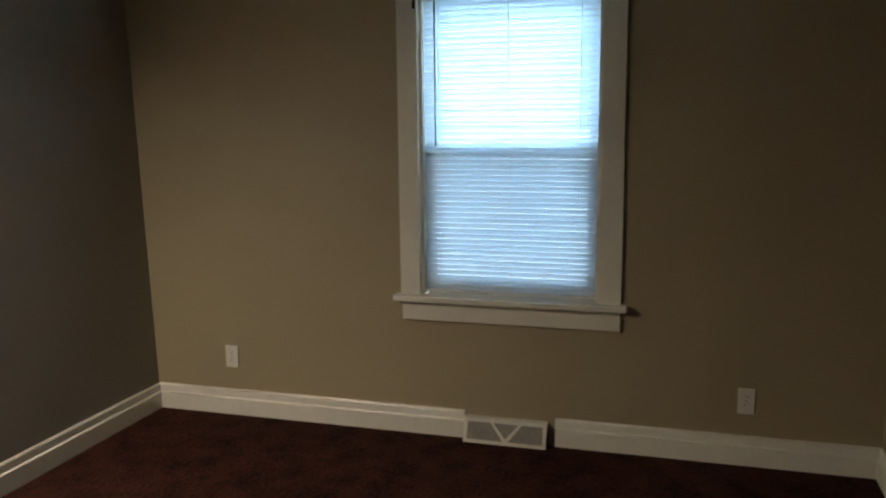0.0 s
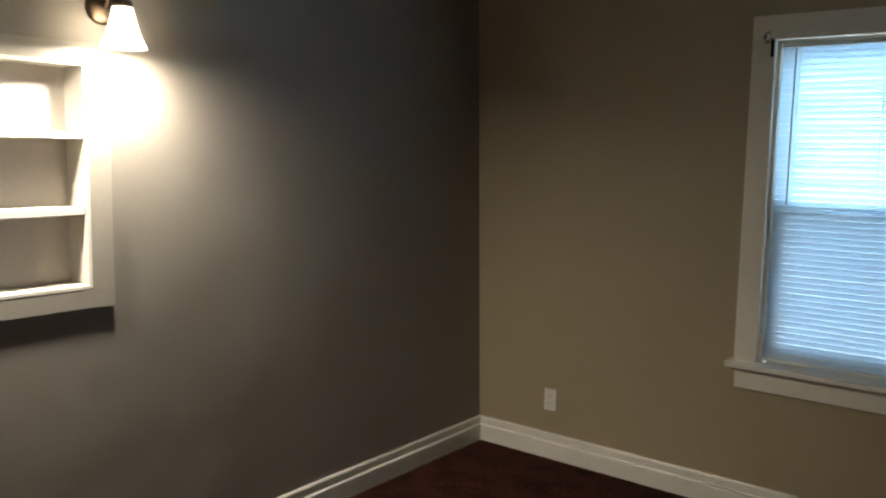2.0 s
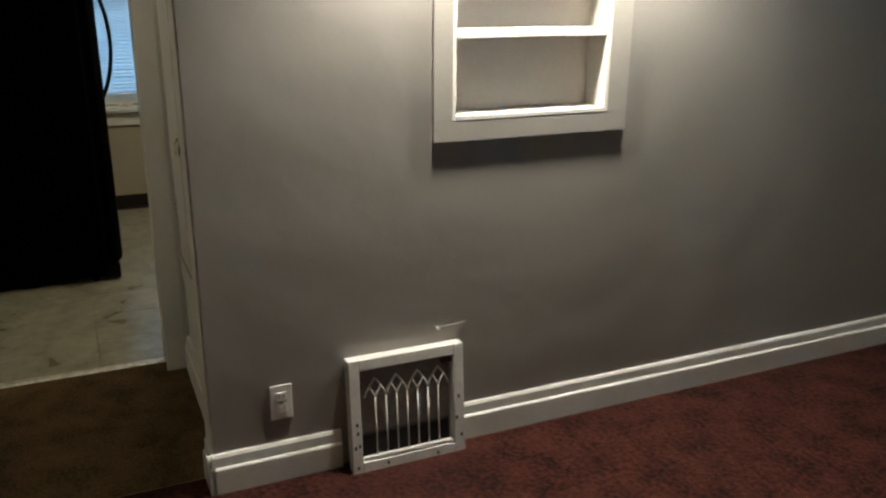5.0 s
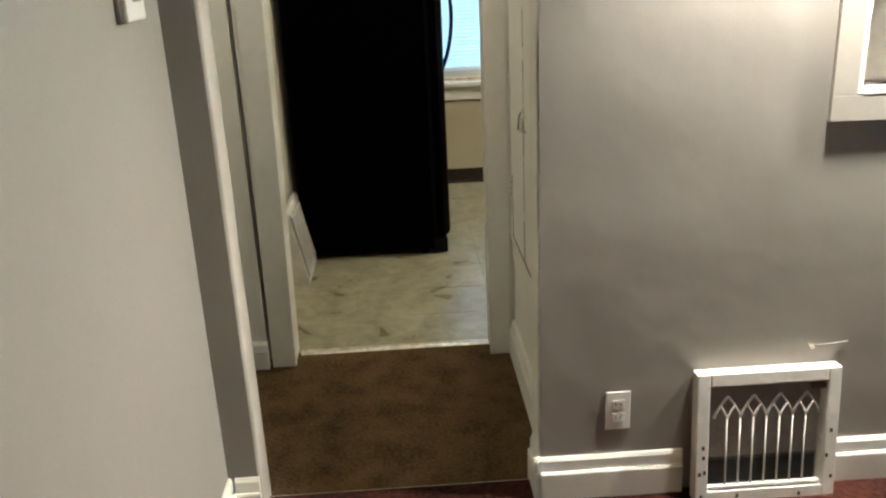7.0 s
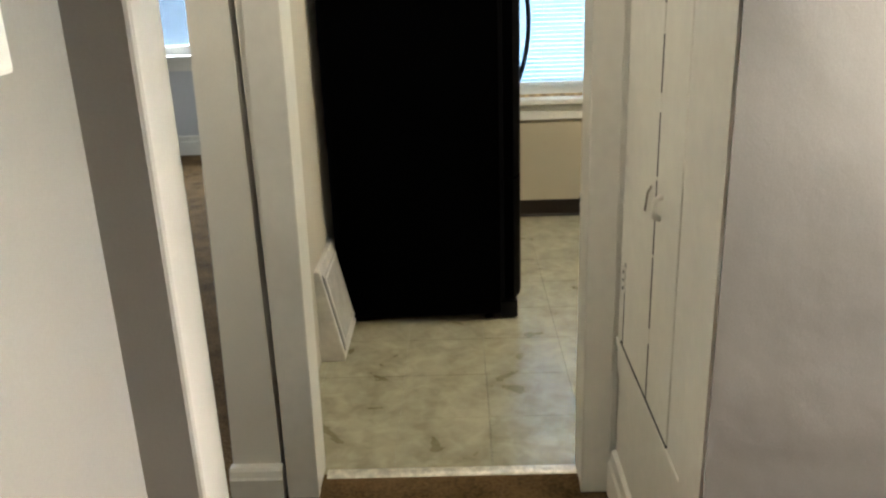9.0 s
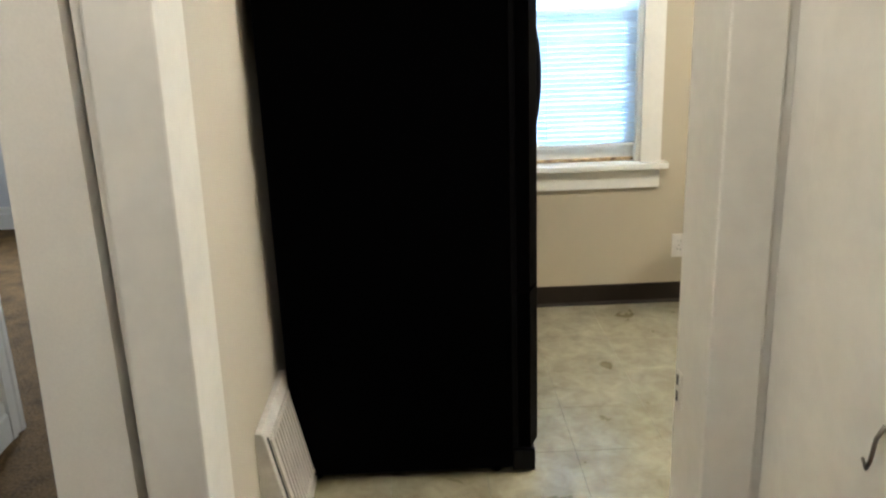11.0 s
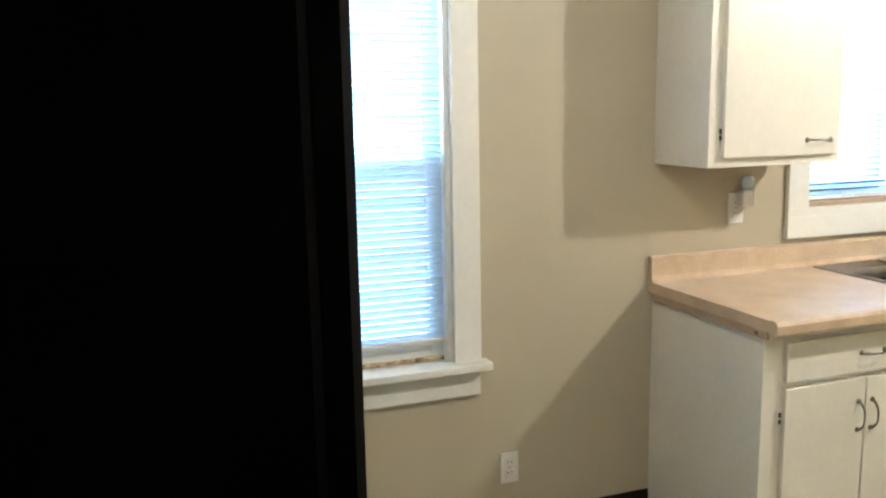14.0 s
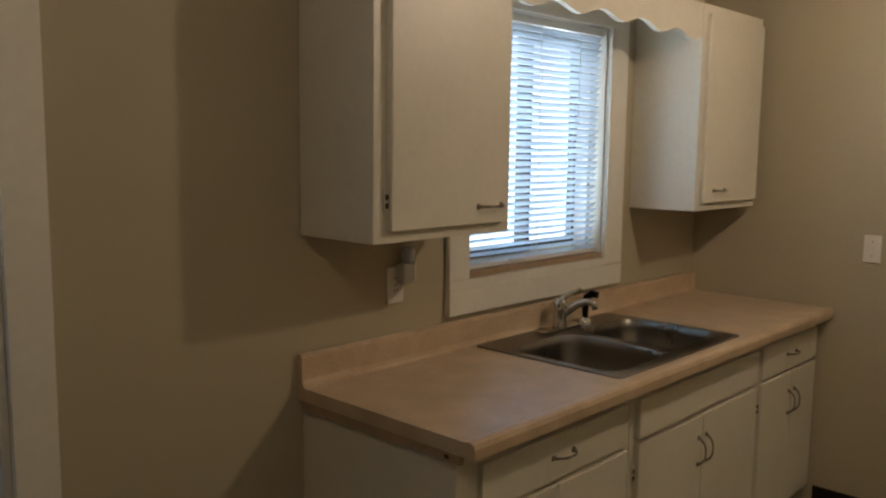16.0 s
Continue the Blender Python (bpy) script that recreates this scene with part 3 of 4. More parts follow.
part("filler_strip", boxes((-0.985, -3.526, 0.0, -0.962, -3.512, 2.10)), TRIM_CREAM, door)
strike = part("strike_plate", boxes((-1.104, -3.605, 0.80, -1.078, -3.602, 0.865), bev=0.001), TRIM_CREAM, door, "painted-over strike plate")
for zz in (0.81, 0.84):
    part("slot", boxes((-1.101, -3.6062, zz, -1.093, -3.605, zz + 0.018)), DARKSLOT, strike)


# casing at the edge of the back room
edge = thing("door_2", (-2.6, -5.55, 0), "white fluted door casing at the back room opening", "doorway", kind="structure")
part("casing", prism([(-2.65, -5.68), (-2.65, -5.545), (-2.645, -5.528), (-2.62, -5.526), (-2.612, -5.532), (-2.588, -5.532), (-2.58, -5.526), (-2.555, -5.528), (-2.55, -5.55), (-2.55, -5.68)], "z", 0, 2.1), TRIM, edge)


# ---- built-in linen closet in the hall ----
def closet():
    t = thing("linen_closet", (-0.5, CL, 0), "cream painted built-in hall closet with double doors", "closet")
    b = CL + 0.45
    part("carcass", boxes((-0.96, CL + 0.02, 0, -0.90, b, 2.3), (-0.18, CL + 0.02, 0, -0.125, b, 2.3), (-0.90, b - 0.02, 0, -0.18, b, 2.3), (-0.90, CL + 0.03, 0.47, -0.18, b - 0.02, 0.49)), TRIM_CREAM, t)
    part("face_frame", boxes((-0.957, CL, 0.50, -0.882, CL + 0.0165, 2.10), (-0.4047, CL - 0.0015, 0.50, -0.122, CL + 0.0165, 2.10), (-0.957, CL, 2.10, -0.122, CL + 0.02, TOP - 0.002), (-0.957, CL, 0.395, -0.122, CL + 0.02, 0.50), bev=0.0015), TRIM_CREAM, t)
    part("lower_panel", boxes((-0.957, CL + 0.006, 0.0, -0.122, CL + 0.02, 0.395)), TRIM_CREAM, t)
    part("rail", boxes((-0.957, CL - 0.006, 0.478, -0.122, CL, 0.502), bev=0.003), TRIM_CREAM, t)
    part("base_moulding", prism([(CL + 0.006, 0), (CL - 0.016, 0), (CL - 0.016, 0.105), (CL - 0.01, 0.112), (CL - 0.006, 0.14), (CL + 0.006, 0.145)], "x", -0.955, -0.122), TRIM_CREAM, t)
    part("inner_panel", boxes((-0.90, CL + 0.04, 0.492, -0.27, CL + 0.048, 2.10)), TRIM_CREAM, t)
    for x0, x1, hx, hinge in ((-0.878, -0.6025, -0.648, -0.884), (-0.5985, -0.405, None, None)):
        d = part("closet_door", boxes((x0, CL - 0.004, 0.512, x1, CL + 0.016, 2.09), bev=0.003), TRIM_CREAM, t)
        if hx:
            bm = bmesh.new()
            tube(bm, [(hx + 0.004, CL - 0.004, 1.008), (hx + 0.003, CL - 0.012, 0.992), (hx, CL - 0.014, 0.962), (hx - 0.006, CL - 0.014, 0.950), (hx - 0.022, CL - 0.010, 0.953)], [0.0028, 0.0026, 0.0026, 0.0026, 0.002], 8)
            part("hook", bm, NICKEL, d, "thin bent wire hook of tarnished metal")
        else:
            bm = bmesh.new()
            tube(bm, [(-0.545, CL - 0.004, 1.012), (-0.545, CL - 0.018, 1.006), (-0.547, CL - 0.020, 0.984), (-0.553, CL - 0.018, 0.966), (-0.558, CL - 0.004, 0.960)], [0.007, 0.006, 0.0055, 0.006, 0.007], 8)
            part("handle", bm, TRIM_CREAM, d, "painted-over pull handle")
        for hz in (0.66, 1.85) if hinge else ():
            h = part("hinge", boxes((hinge - 0.008, CL - 0.0075, hz, hinge + 0.008, CL - 0.004, hz + 0.07), bev=0.001), TRIM_CREAM, d, "painted hinge with dark screws")
            for q in range(3):
                part("screw", boxes((hinge - 0.004, CL - 0.009, hz + 0.008 + q * 0.022, hinge + 0.003, CL - 0.0075, hz + 0.016 + q * 0.022)), DARKSLOT, h)
    # thin dark strips over the gaps round the doors
    for k in range(9):
        z = 0.515 + k * 0.175
        g = random.uniform(0.0024, 0.0042)
        part("dark_line", boxes((-0.6005 - g, CL - 0.0046, z, -0.6005 + g, CL - 0.0035, z + random.uniform(0.10, 0.17))), BASEVINYL, t, "dark line along the meeting doors")
    part("dark_line", boxes((-0.872, CL - 0.0046, 0.505, -0.405, CL - 0.0005, 0.5122)), BASEVINYL, t, "dark line under the doors")
    part("dark_line", boxes((-0.8825, CL - 0.0046, 0.512, -0.8783, CL - 0.0005, 0.74)), BASEVINYL, t, "dark line beside the hinge")
    part("dark_line", boxes((-0.905, CL - 0.0046, 0.5065, -0.872, CL - 0.0005, 0.513)), BASEVINYL, t, "short dark line at the lower corner")
    part("latch", boxes((-0.606, CL - 0.010, 0.960, -0.594, CL - 0.004, 0.985), bev=0.002), BRONZE, t, "small dark metal latch")


closet()


# ---- small wall fittings ----
def fitting(put, u, z, label, category, kind_of):
    """Wall plate centred at u, z: put(u, v, z) maps along, out from, and up the wall."""
    t = thing(kind_of, put(u, 0, z), label, category, "wall plates")
    bm = bmesh.new()
    wbox(bm, put, u - 0.035, 0.0, z - 0.058, u + 0.035, 0.006, z + 0.058, bev=0.0025)
    part("plate", bm, PLASTIC, t)
    if kind_of == "wall_outlet":
        for dz in (-0.02, 0.02):
            r = bmesh.new()
            wbox(r, put, u - 0.017, 0.006, z + dz - 0.014, u + 0.017, 0.0085, z + dz + 0.014, bev=0.002)
            rec = part("receptacle", r, PLASTIC, t)
            for du in (-0.007, 0.007):
                s = bmesh.new()
                wbox(s, put, u + du - 0.0013, 0.0085, z + dz - 0.002, u + du + 0.0013, 0.0091, z + dz + 0.007, bev=0)
                part("slot", s, DARKSLOT, rec)
    else:
        r = bmesh.new()
        wbox(r, put, u - 0.006, 0.006, z - 0.012, u + 0.006, 0.009, z + 0.012, bev=0.001)
        wbox(r, put, u - 0.004, 0.009, z - 0.006, u + 0.004, 0.017, z + 0.006, bev=0.001)
        part("toggle", r, PLASTIC, t)
    for dz in ((0,) if kind_of == "wall_outlet" else (-0.03, 0.03)):
        s = bmesh.new()
        wbox(s, put, u - 0.003, 0.006, z + dz - 0.003, u + 0.003, 0.0072, z + dz + 0.003, bev=0.0005)
        part("screw", s, NICKEL, t)
    return t


def on_niche_wall(u, v, z):
    return (v, u, z)


def on_end(u, v, z):
    return (u, KR - v, z)


fitting(on_living, 0.442, 0.322, "white duplex outlet low on the tan wall", "outlet", "wall_outlet")
fitting(on_living, 2.930, 0.304, "white duplex outlet low on the tan wall", "outlet", "wall_outlet")
fitting(on_niche_wall, -3.352, 0.284, "white duplex outlet low on the taupe wall", "outlet", "wall_outlet")
fitting(on_kitchen, -2.815, 0.284, "white duplex outlet low on the kitchen wall", "outlet", "wall_outlet")
fitting(on_kitchen, -1.873, 1.165, "white duplex outlet under the wall cabinet", "outlet", "wall_outlet")
fitting(on_end, -2.845, 1.19, "white toggle light switch on the kitchen end wall", "switch", "light_switch")

t = thing("air_freshener", (K + 0.03, -1.85, 1.19), "pale plug-in air freshener in the outlet", "air freshener")
part("body", boxes((K + 0.009, -1.878, 1.17, K + 0.05, -1.822, 1.235), bev=0.012), PLASTIC, t)
part("bottle", lathe([(0.0, 0), (0.019, 0.0), (0.022, 0.01), (0.022, 0.035), (0.014, 0.05), (0.0, 0.052)], (K + 0.035, -1.846, 1.236)), SLAT, t, "clear whitish scent bottle")

t = thing("thermostat", (0.245, LS, 1.439), "white plastic wall thermostat with a dark grey back plate", "thermostat")
part("back_plate", boxes((0.182, LS, 1.386, 0.309, LS + 0.008, 1.480), bev=0.003), DUCT, t)
part("cover", boxes((0.184, LS + 0.008, 1.389, 0.307, LS + 0.024, 1.477), bev=0.006), PLASTIC, t)
part("display", boxes((0.21, LS + 0.024, 1.426, 0.265, LS + 0.0255, 1.458), bev=0.0005), DUCT, t, "grey display window")

t = thing("picture_nail", (0.0, -2.828, 0.446), "bent nail with a short cord in the taupe wall", "nail")
bm = bmesh.new()
tube(bm, [(-0.004, -2.828, 0.446), (0.016, -2.828, 0.448)], 0.0032, 6)
tube(bm, [(0.015, -2.828, 0.448), (0.018, -2.828, 0.4482)], 0.0065, 8)
part("nail", bm, NICHE, t)
bm = bmesh.new()
tube(bm, [(0.006, -2.826, 0.446), (0.005, -2.78, 0.448), (0.003, -2.725, 0.452)], 0.0016, 5)
part("cord", bm, DUCT, t)


# ---- shelf niche ----
def niche():
    t = thing("wall_niche_shelf", (0, -2.51, 1.06), "white built-in niche with three shelves and a flat frame", "shelf")
    a, b, z0, z1 = NY0, NY1, NZ0, NZ1
    back = -0.105
    part("back_panel", boxes((back - 0.004, a, z0, back, b, z1)), NICHE, t)
    part("side", boxes((back, a, z0, 0.0125, a + 0.012, z1), bev=0.001), NICHE, t)
    part("side", boxes((back, b - 0.012, z0, 0.0125, b, z1), bev=0.001), NICHE, t)
    part("top", boxes((back, a + 0.012, z1 - 0.012, 0.0125, b - 0.012, z1), bev=0.001), NICHE, t)
    part("shelf", boxes((back, a + 0.012, z0 - 0.002, 0.014, b - 0.012, z0 + 0.012), bev=0.002), NICHE, t)
    part("shelf", boxes((back, a + 0.012, 1.366, 0.003, b - 0.012, 1.391), bev=0.002), NICHE, t)
    part("shelf", boxes((back, a + 0.012, 1.610, 0.003, b - 0.012, 1.632), bev=0.002), NICHE, t)
    f = TAUPE_TRIM
    part("frame_side", boxes((0, a - 0.062, z0 - 0.0025, 0.013, a, z1), bev=0.0008), f, t)
    part("frame_side", boxes((0, b, z0 - 0.0025, 0.013, b + 0.076, z1), bev=0.0008), f, t)
    part("frame_bottom", boxes((0, a - 0.062, z0 - 0.065, 0.0132, b + 0.076, z0 - 0.0025), bev=0.0008), f, t)
    part("frame_top", boxes((0, a - 0.062, z1, 0.0132, b + 0.076, z1 + 0.06), bev=0.0008), f, t)
    return t


TAUPE_TRIM = material("taupe_trim_paint", (0.35, 0.325, 0.29), 0.42, vary=0.05, scale=4, fine=60, bump=0.12, dist=0.002)
niche()


# ---- wall sconces ----
def sconce(y):
    t = thing("wall_sconce", (0, y, 2.0), "lit wall sconce with frosted bell shade on a bronze arm", "sconce", "sconces beside the niche")
    part("back_plate", lathe([(0.0, 0), (0.055, 0), (0.055, 0.006), (0.048, 0.014), (0.02, 0.02), (0.0, 0.021)], (0.0, y, 2.03), "x"), BRONZE, t)
    bm = bmesh.new()
    bend = [(0.0850 + 0.040 * math.cos(q), y, 2.115 + 0.045 * math.sin(q)) for q in (math.pi * (1 - k / 10) for k in range(11))]
    tube(bm, [(0.012, y, 2.03), (0.032, y, 2.037), (0.043, y, 2.06), (0.045, y, 2.09)] + bend + [(0.125, y, 2.08), (0.125, y, 2.045)], 0.0055, 10)
    part("arm", bm, BRONZE, t)
    part("socket_cap", lathe([(0.0, 0.03), (0.012, 0.03), (0.018, 0.022), (0.03, 0.014), (0.034, -0.004), (0.0, -0.006)], (0.125, y, 2.025)), BRONZE, t)
    part("shade", lathe([(0.031, 0.0), (0.036, -0.02), (0.043, -0.05), (0.055, -0.09), (0.072, -0.125), (0.069, -0.125), (0.052, -0.09), (0.040, -0.05), (0.033, -0.02), (0.028, -0.001)], (0.125, y, 2.02), sides=32), FROST, t, "frosted white bell glass")
    b = part("bulb", lathe([(0.0, 0.03), (0.012, 0.028), (0.013, 0.012), (0.022, -0.01), (0.024, -0.026), (0.017, -0.043), (0.0, -0.05)], (0.125, y, 1.975)), BULB, t, "lit bulb")
    b.visible_shadow = False


for y in SCONCE_Y:
    sconce(y)

# ceiling lamps
def flush_lamp(x, y, label, drop=0.105):
    t = thing("ceiling_light", (x, y, TOP), label, "ceiling light", "bare ceiling bulbs")
    part("holder", lathe([(0.0, 0), (0.065, 0), (0.062, -0.02), (0.038, -0.04), (0.03, 0.05 - drop), (0.0, 0.047 - drop)], (x, y, TOP)), PLASTIC, t)
    b = part("bulb", lathe([(0.0, 0.05), (0.014, 0.048), (0.016, 0.03), (0.032, 0.0), (0.031, -0.02), (0.02, -0.04), (0.0, -0.046)], (x, y, TOP - drop)), BULB, t, "lit bulb")
    b.visible_shadow = False


# the hall fixture is an addition that houses the fill light
flush_lamp(-0.48, -4.15, "unseen bulb and white holder added to brighten the hall")
for kx, ky, kz, watts in KITCHEN_BULBS:
    flush_lamp(kx, ky, "lit bulb in a white kitchen ceiling holder", TOP - kz)


# ---- registers ----
def return_grille():
    """Old iron return-air grille with pointed arches, standing out from the niche wall."""
    t = thing("return_air_grille", (0, -2.95, 0), "chipped white iron return grille with gothic arches", "vent")
    y0, y1, h, d = -3.148, -2.752, 0.396, 0.044
    part("frame", boxes((0, y0, 0.0, d, y0 + 0.036, h), (0, y1 - 0.036, 0.0, d, y1, h), (0, y0 + 0.036, 0.0, d, y1 - 0.036, 0.045), (0, y0 + 0.036, h - 0.038, d, y1 - 0.036, h), bev=0.004), IRON, t)
    part("duct_back", boxes((0.001, y0 + 0.042, 0.12, 0.006, y1 - 0.042, h - 0.045)), DUCT, t, "grey sheet metal behind the bars")
    # the duct's inner shade is a flat black plate, no real depth
    part("mouth_shade", boxes((0.001, y0 + 0.042, 0.045, 0.006, y1 - 0.042, 0.13)), DUCT_SHADE, t, "flat black plate painting the shade in the duct mouth")
    n = 8
    ya, yb = y0 + 0.052, y1 - 0.052
    step = (yb - ya) / n
    for k in range(1, n):
        y = ya + k * step
        bm = bmesh.new()
        tube(bm, [(d - 0.012, y, 0.047), (d - 0.012, y, 0.262)], 0.0026, 6)
        part("bar", bm, IRON, t)
    for k in range(1, n, 2):
        y = ya + k * step
        bm = bmesh.new()
        for s in (1, -1):
            tube(bm, [(d - 0.012, y + s * step * (1 - q), 0.262 + 0.062 * q ** 0.72) for q in (g / 6 for g in range(7))], 0.0036, 6)
            tube(bm, [(d - 0.011, y + s * step * 0.55 * q, 0.262 + 0.036 * q ** 0.9) for q in (g / 4 for g in range(5))], 0.0032, 6)
        part("arch", bm, IRON, t)
    part("bottom_lip", boxes((d - 0.02, y0 + 0.042, 0.052, d - 0.004, y1 - 0.042, 0.058), bev=0.001), IRON, t)
    for y, z in ((y0 + 0.02, 0.18), (y0 + 0.022, 0.15), (y1 - 0.02, 0.21), (y1 - 0.012, 0.07), (y0 + 0.012, 0.10), (y0 + 0.026, 0.105), (y0 + 0.018, 0.03), (y0 + 0.12, 0.028), (y1 - 0.10, 0.022), (y1 - 0.028, 0.135)):
        part("chip", boxes((d - 0.001, y - 0.004, z - 0.006, d + 0.0006, y + 0.004, z + 0.006), bev=0.0005), DARKSLOT, t, "dark chip in the enamel")
    part("latch", boxes((d - 0.02, -2.83, h - 0.062, d - 0.006, -2.79, h - 0.048), bev=0.002), BRONZE, t)
    return t


grille = return_grille()
grille.location.x, grille.rotation_euler = 0.034, (0, -0.082, 0)


def wedge_register():
    """Sloping baseboard register under the living room window, with ribs in a V."""
    t = thing("baseboard_register", (1.88, 0, 0), "white metal baseboard register with a V-shaped rib", "vent")
    x0, x1 = 1.682, 2.074
    part("shell", prism([(0, 0), (-0.07, 0), (-0.068, 0.018), (-0.034, 0.122), (-0.028, 0.128), (0, 0.128)], "x", x0, x1, bev=0.002), IRON, t)

    def face(x, q, lift):
        """A place on the sloping front: q from 0 at the bottom to 1 at the top."""
        return (x, -0.0675 + 0.033 * q - lift * 0.95, 0.02 + 0.1 * q + lift * 0.3)

    def plate(name, quad, thick, mat, label):
        bm = bmesh.new()
        lo, hi = [bm.verts.new(face(x, q, 0.0003)) for x, q in quad], [bm.verts.new(face(x, q, thick)) for x, q in quad]
        bm.faces.new(lo), bm.faces.new(hi)
        for i in range(len(quad)):
            j = (i + 1) % len(quad)
            bm.faces.new((lo[i], lo[j], hi[j], hi[i]))
        part(name, bm, mat, t, label)

    xm = (x0 + x1) / 2 + 0.005
    plate("mesh_panel", [(x0 + 0.018, 0.12), (xm - 0.012, 0.12), (xm - 0.075, 0.9), (x0 + 0.018, 0.9)], 0.0016, DUCT, "grey perforated panel")
    plate("mesh_panel", [(xm + 0.012, 0.12), (x1 - 0.018, 0.12), (x1 - 0.018, 0.9), (xm + 0.075, 0.9)], 0.0016, DUCT, "grey perforated panel")
    plate("mesh_panel", [(xm, 0.22), (xm + 0.06, 0.9), (xm - 0.06, 0.9)], 0.0016, DUCT, "grey perforated panel")
    plate("rib", [(xm - 0.010, 0.1), (xm + 0.002, 0.1), (xm - 0.062, 0.94), (xm - 0.076, 0.94)], 0.005, IRON, "raised rib")
    plate("rib", [(xm - 0.002, 0.1), (xm + 0.010, 0.1), (xm + 0.076, 0.94), (xm + 0.062, 0.94)], 0.005, IRON, "raised rib")
    # black sheet on the shell paints the shade of its open end
    part("end_shade", prism([(-0.002, 0.004), (-0.066, 0.004), (-0.064, 0.018), (-0.033, 0.116), (-0.002, 0.122)], "x", x1 + 0.0005, x1 + 0.004), DUCT_SHADE, t, "black plate painting the shade in the open end of the register")
    part("lever", boxes((x1 + 0.004, -0.05, 0.085, x1 + 0.012, -0.035, 0.125), bev=0.002), BRONZE, t, "dark damper lever")


wedge_register()


def kitchen_register():
    """Sloping iron register on the kitchen wall beside the refrigerator."""
    t = thing("kitchen_register", (-2.0, KL, 0), "chipped white iron wall register, sloping forward", "vent")
    xa, xb = -1.83, -2.232
    h, top, low = 0.375, KL + 0.018, KL + 0.095
    part("shell", prism([(KL, 0), (low, 0), (low, 0.02), (top + 0.006, h - 0.01), (top, h), (KL, h)], "x", xa, xb, bev=0.003), IRON, t)

    def at(q, lift):
        return low + (top + 0.006 - low) * q + lift, 0.02 + (h - 0.03) * q

    def plate(name, x0, x1, q0, q1, lift, mat, label=""):
        (ya, za), (yb, zb) = at(q0, 0.0004), at(q1, 0.0004)
        part(name, prism([(ya, za), (ya + lift, za), (yb + lift, zb), (yb, zb)], "x", x0, x1), mat, t, label)

    # shade behind the lower slots, painted as a black sheet
    plate("opening", xa - 0.05, xb + 0.035, 0.12, 0.5, 0.001, DUCT_SHADE, "flat black plate painting the shade behind the slots")
    plate("damper", xa - 0.05, xb + 0.035, 0.5, 0.88, 0.001, DUCT, "grey damper behind the bars")
    for k in range(11):
        x = xa - 0.055 - k * 0.0282
        plate("bar", x, x - 0.014, 0.12, 0.88, 0.005, IRON)
    plate("rim", xa - 0.036, xa - 0.05, 0.08, 0.92, 0.007, IRON)
    plate("rim", xb + 0.035, xb + 0.022, 0.08, 0.92, 0.007, IRON)
    plate("rim", xa - 0.05, xb + 0.035, 0.88, 0.92, 0.007, IRON)
    plate("rim", xa - 0.05, xb + 0.035, 0.08, 0.12, 0.007, IRON)
    # dark strips paint the shade in the gaps beside the rim
    plate("gap_shade", xa - 0.022, xa - 0.036, 0.04, 0.95, 0.0012, DARKSLOT, "dark strip painting the shaded gap at the rim")
    plate("gap_shade", xb + 0.022, xb + 0.012, 0.04, 0.7, 0.0012, DARKSLOT, "dark strip painting the shaded gap at the rim")


kitchen_register()


# ---- refrigerator ----
def fridge():
    t = thing("refrigerator", (-2.55, -4.1, 0), "black refrigerator with curved bar handle, side towards the doorway", "refrigerator")
    x0, x1, yb, yf = -2.172, -2.925, -4.462, -3.772
    part("cabinet", boxes((x1, yb, 0.03, x0, yf, 1.738), bev=0.008), BLACK, t)
    part("base_grille", boxes((x1 + 0.01, yf, 0.012, x0 - 0.01, yf + 0.072, 0.085), bev=0.006), BLACKTRIM, t)
    for x in (x0 - 0.05, x1 + 0.05):
        for y in (yb + 0.06, yf - 0.05):
            part("foot", lathe([(0.0, 0.034), (0.018, 0.034), (0.018, 0.0), (0.0, 0.0)], (x, y, 0.0), sides=12), BLACKTRIM, t)
    part("gasket", boxes((x1 + 0.012, yf, 0.09, x0 - 0.012, yf + 0.016, 1.733)), BLACKTRIM, t)

    def door(z0, z1, label):
        w = x0 - x1
        pts = [(x0, yf + 0.016)]
        for k in range(13):
            q = k / 12
            edge = min(q, 1 - q) * w
            pts.append((x0 - q * w, yf + 0.055 + 0.033 * min(1, math.sqrt(edge / 0.10)) + 0.010 * math.sin(math.pi * q)))
        pts.append((x1, yf + 0.016))
        return part("fridge_door", prism(pts, "z", z0, z1), BLACK, t, label)

    low = door(0.10, 0.62, "black lower freezer door")
    up = door(0.632, 1.738, "black upper door")
    hx = x1 + 0.065
    fy = yf + 0.075
    bm = bmesh.new()
    tube(bm, [(hx, fy + 0.002 + 0.098 * math.sin(math.pi * q) ** 0.6, 0.845 + 0.68 * q) for q in (k / 20 for k in range(21))], [0.015 if k in (0, 20) else 0.011 for k in range(21)], 10)
    part("handle", bm, BLACKTRIM, up, "curved black bar handle")
    for z in (0.626, 1.7425):
        part("hinge_cover", boxes((x1 + 0.005, yf - 0.03, z - 0.004 if z > 1 else z - 0.005, x1 + 0.06, yf + 0.06, z + 0.008 if z > 1 else z + 0.005), bev=0.002), BLACKTRIM, t)


fridge()


# ---- kitchen cabinets ----
FRONT = K + 0.60


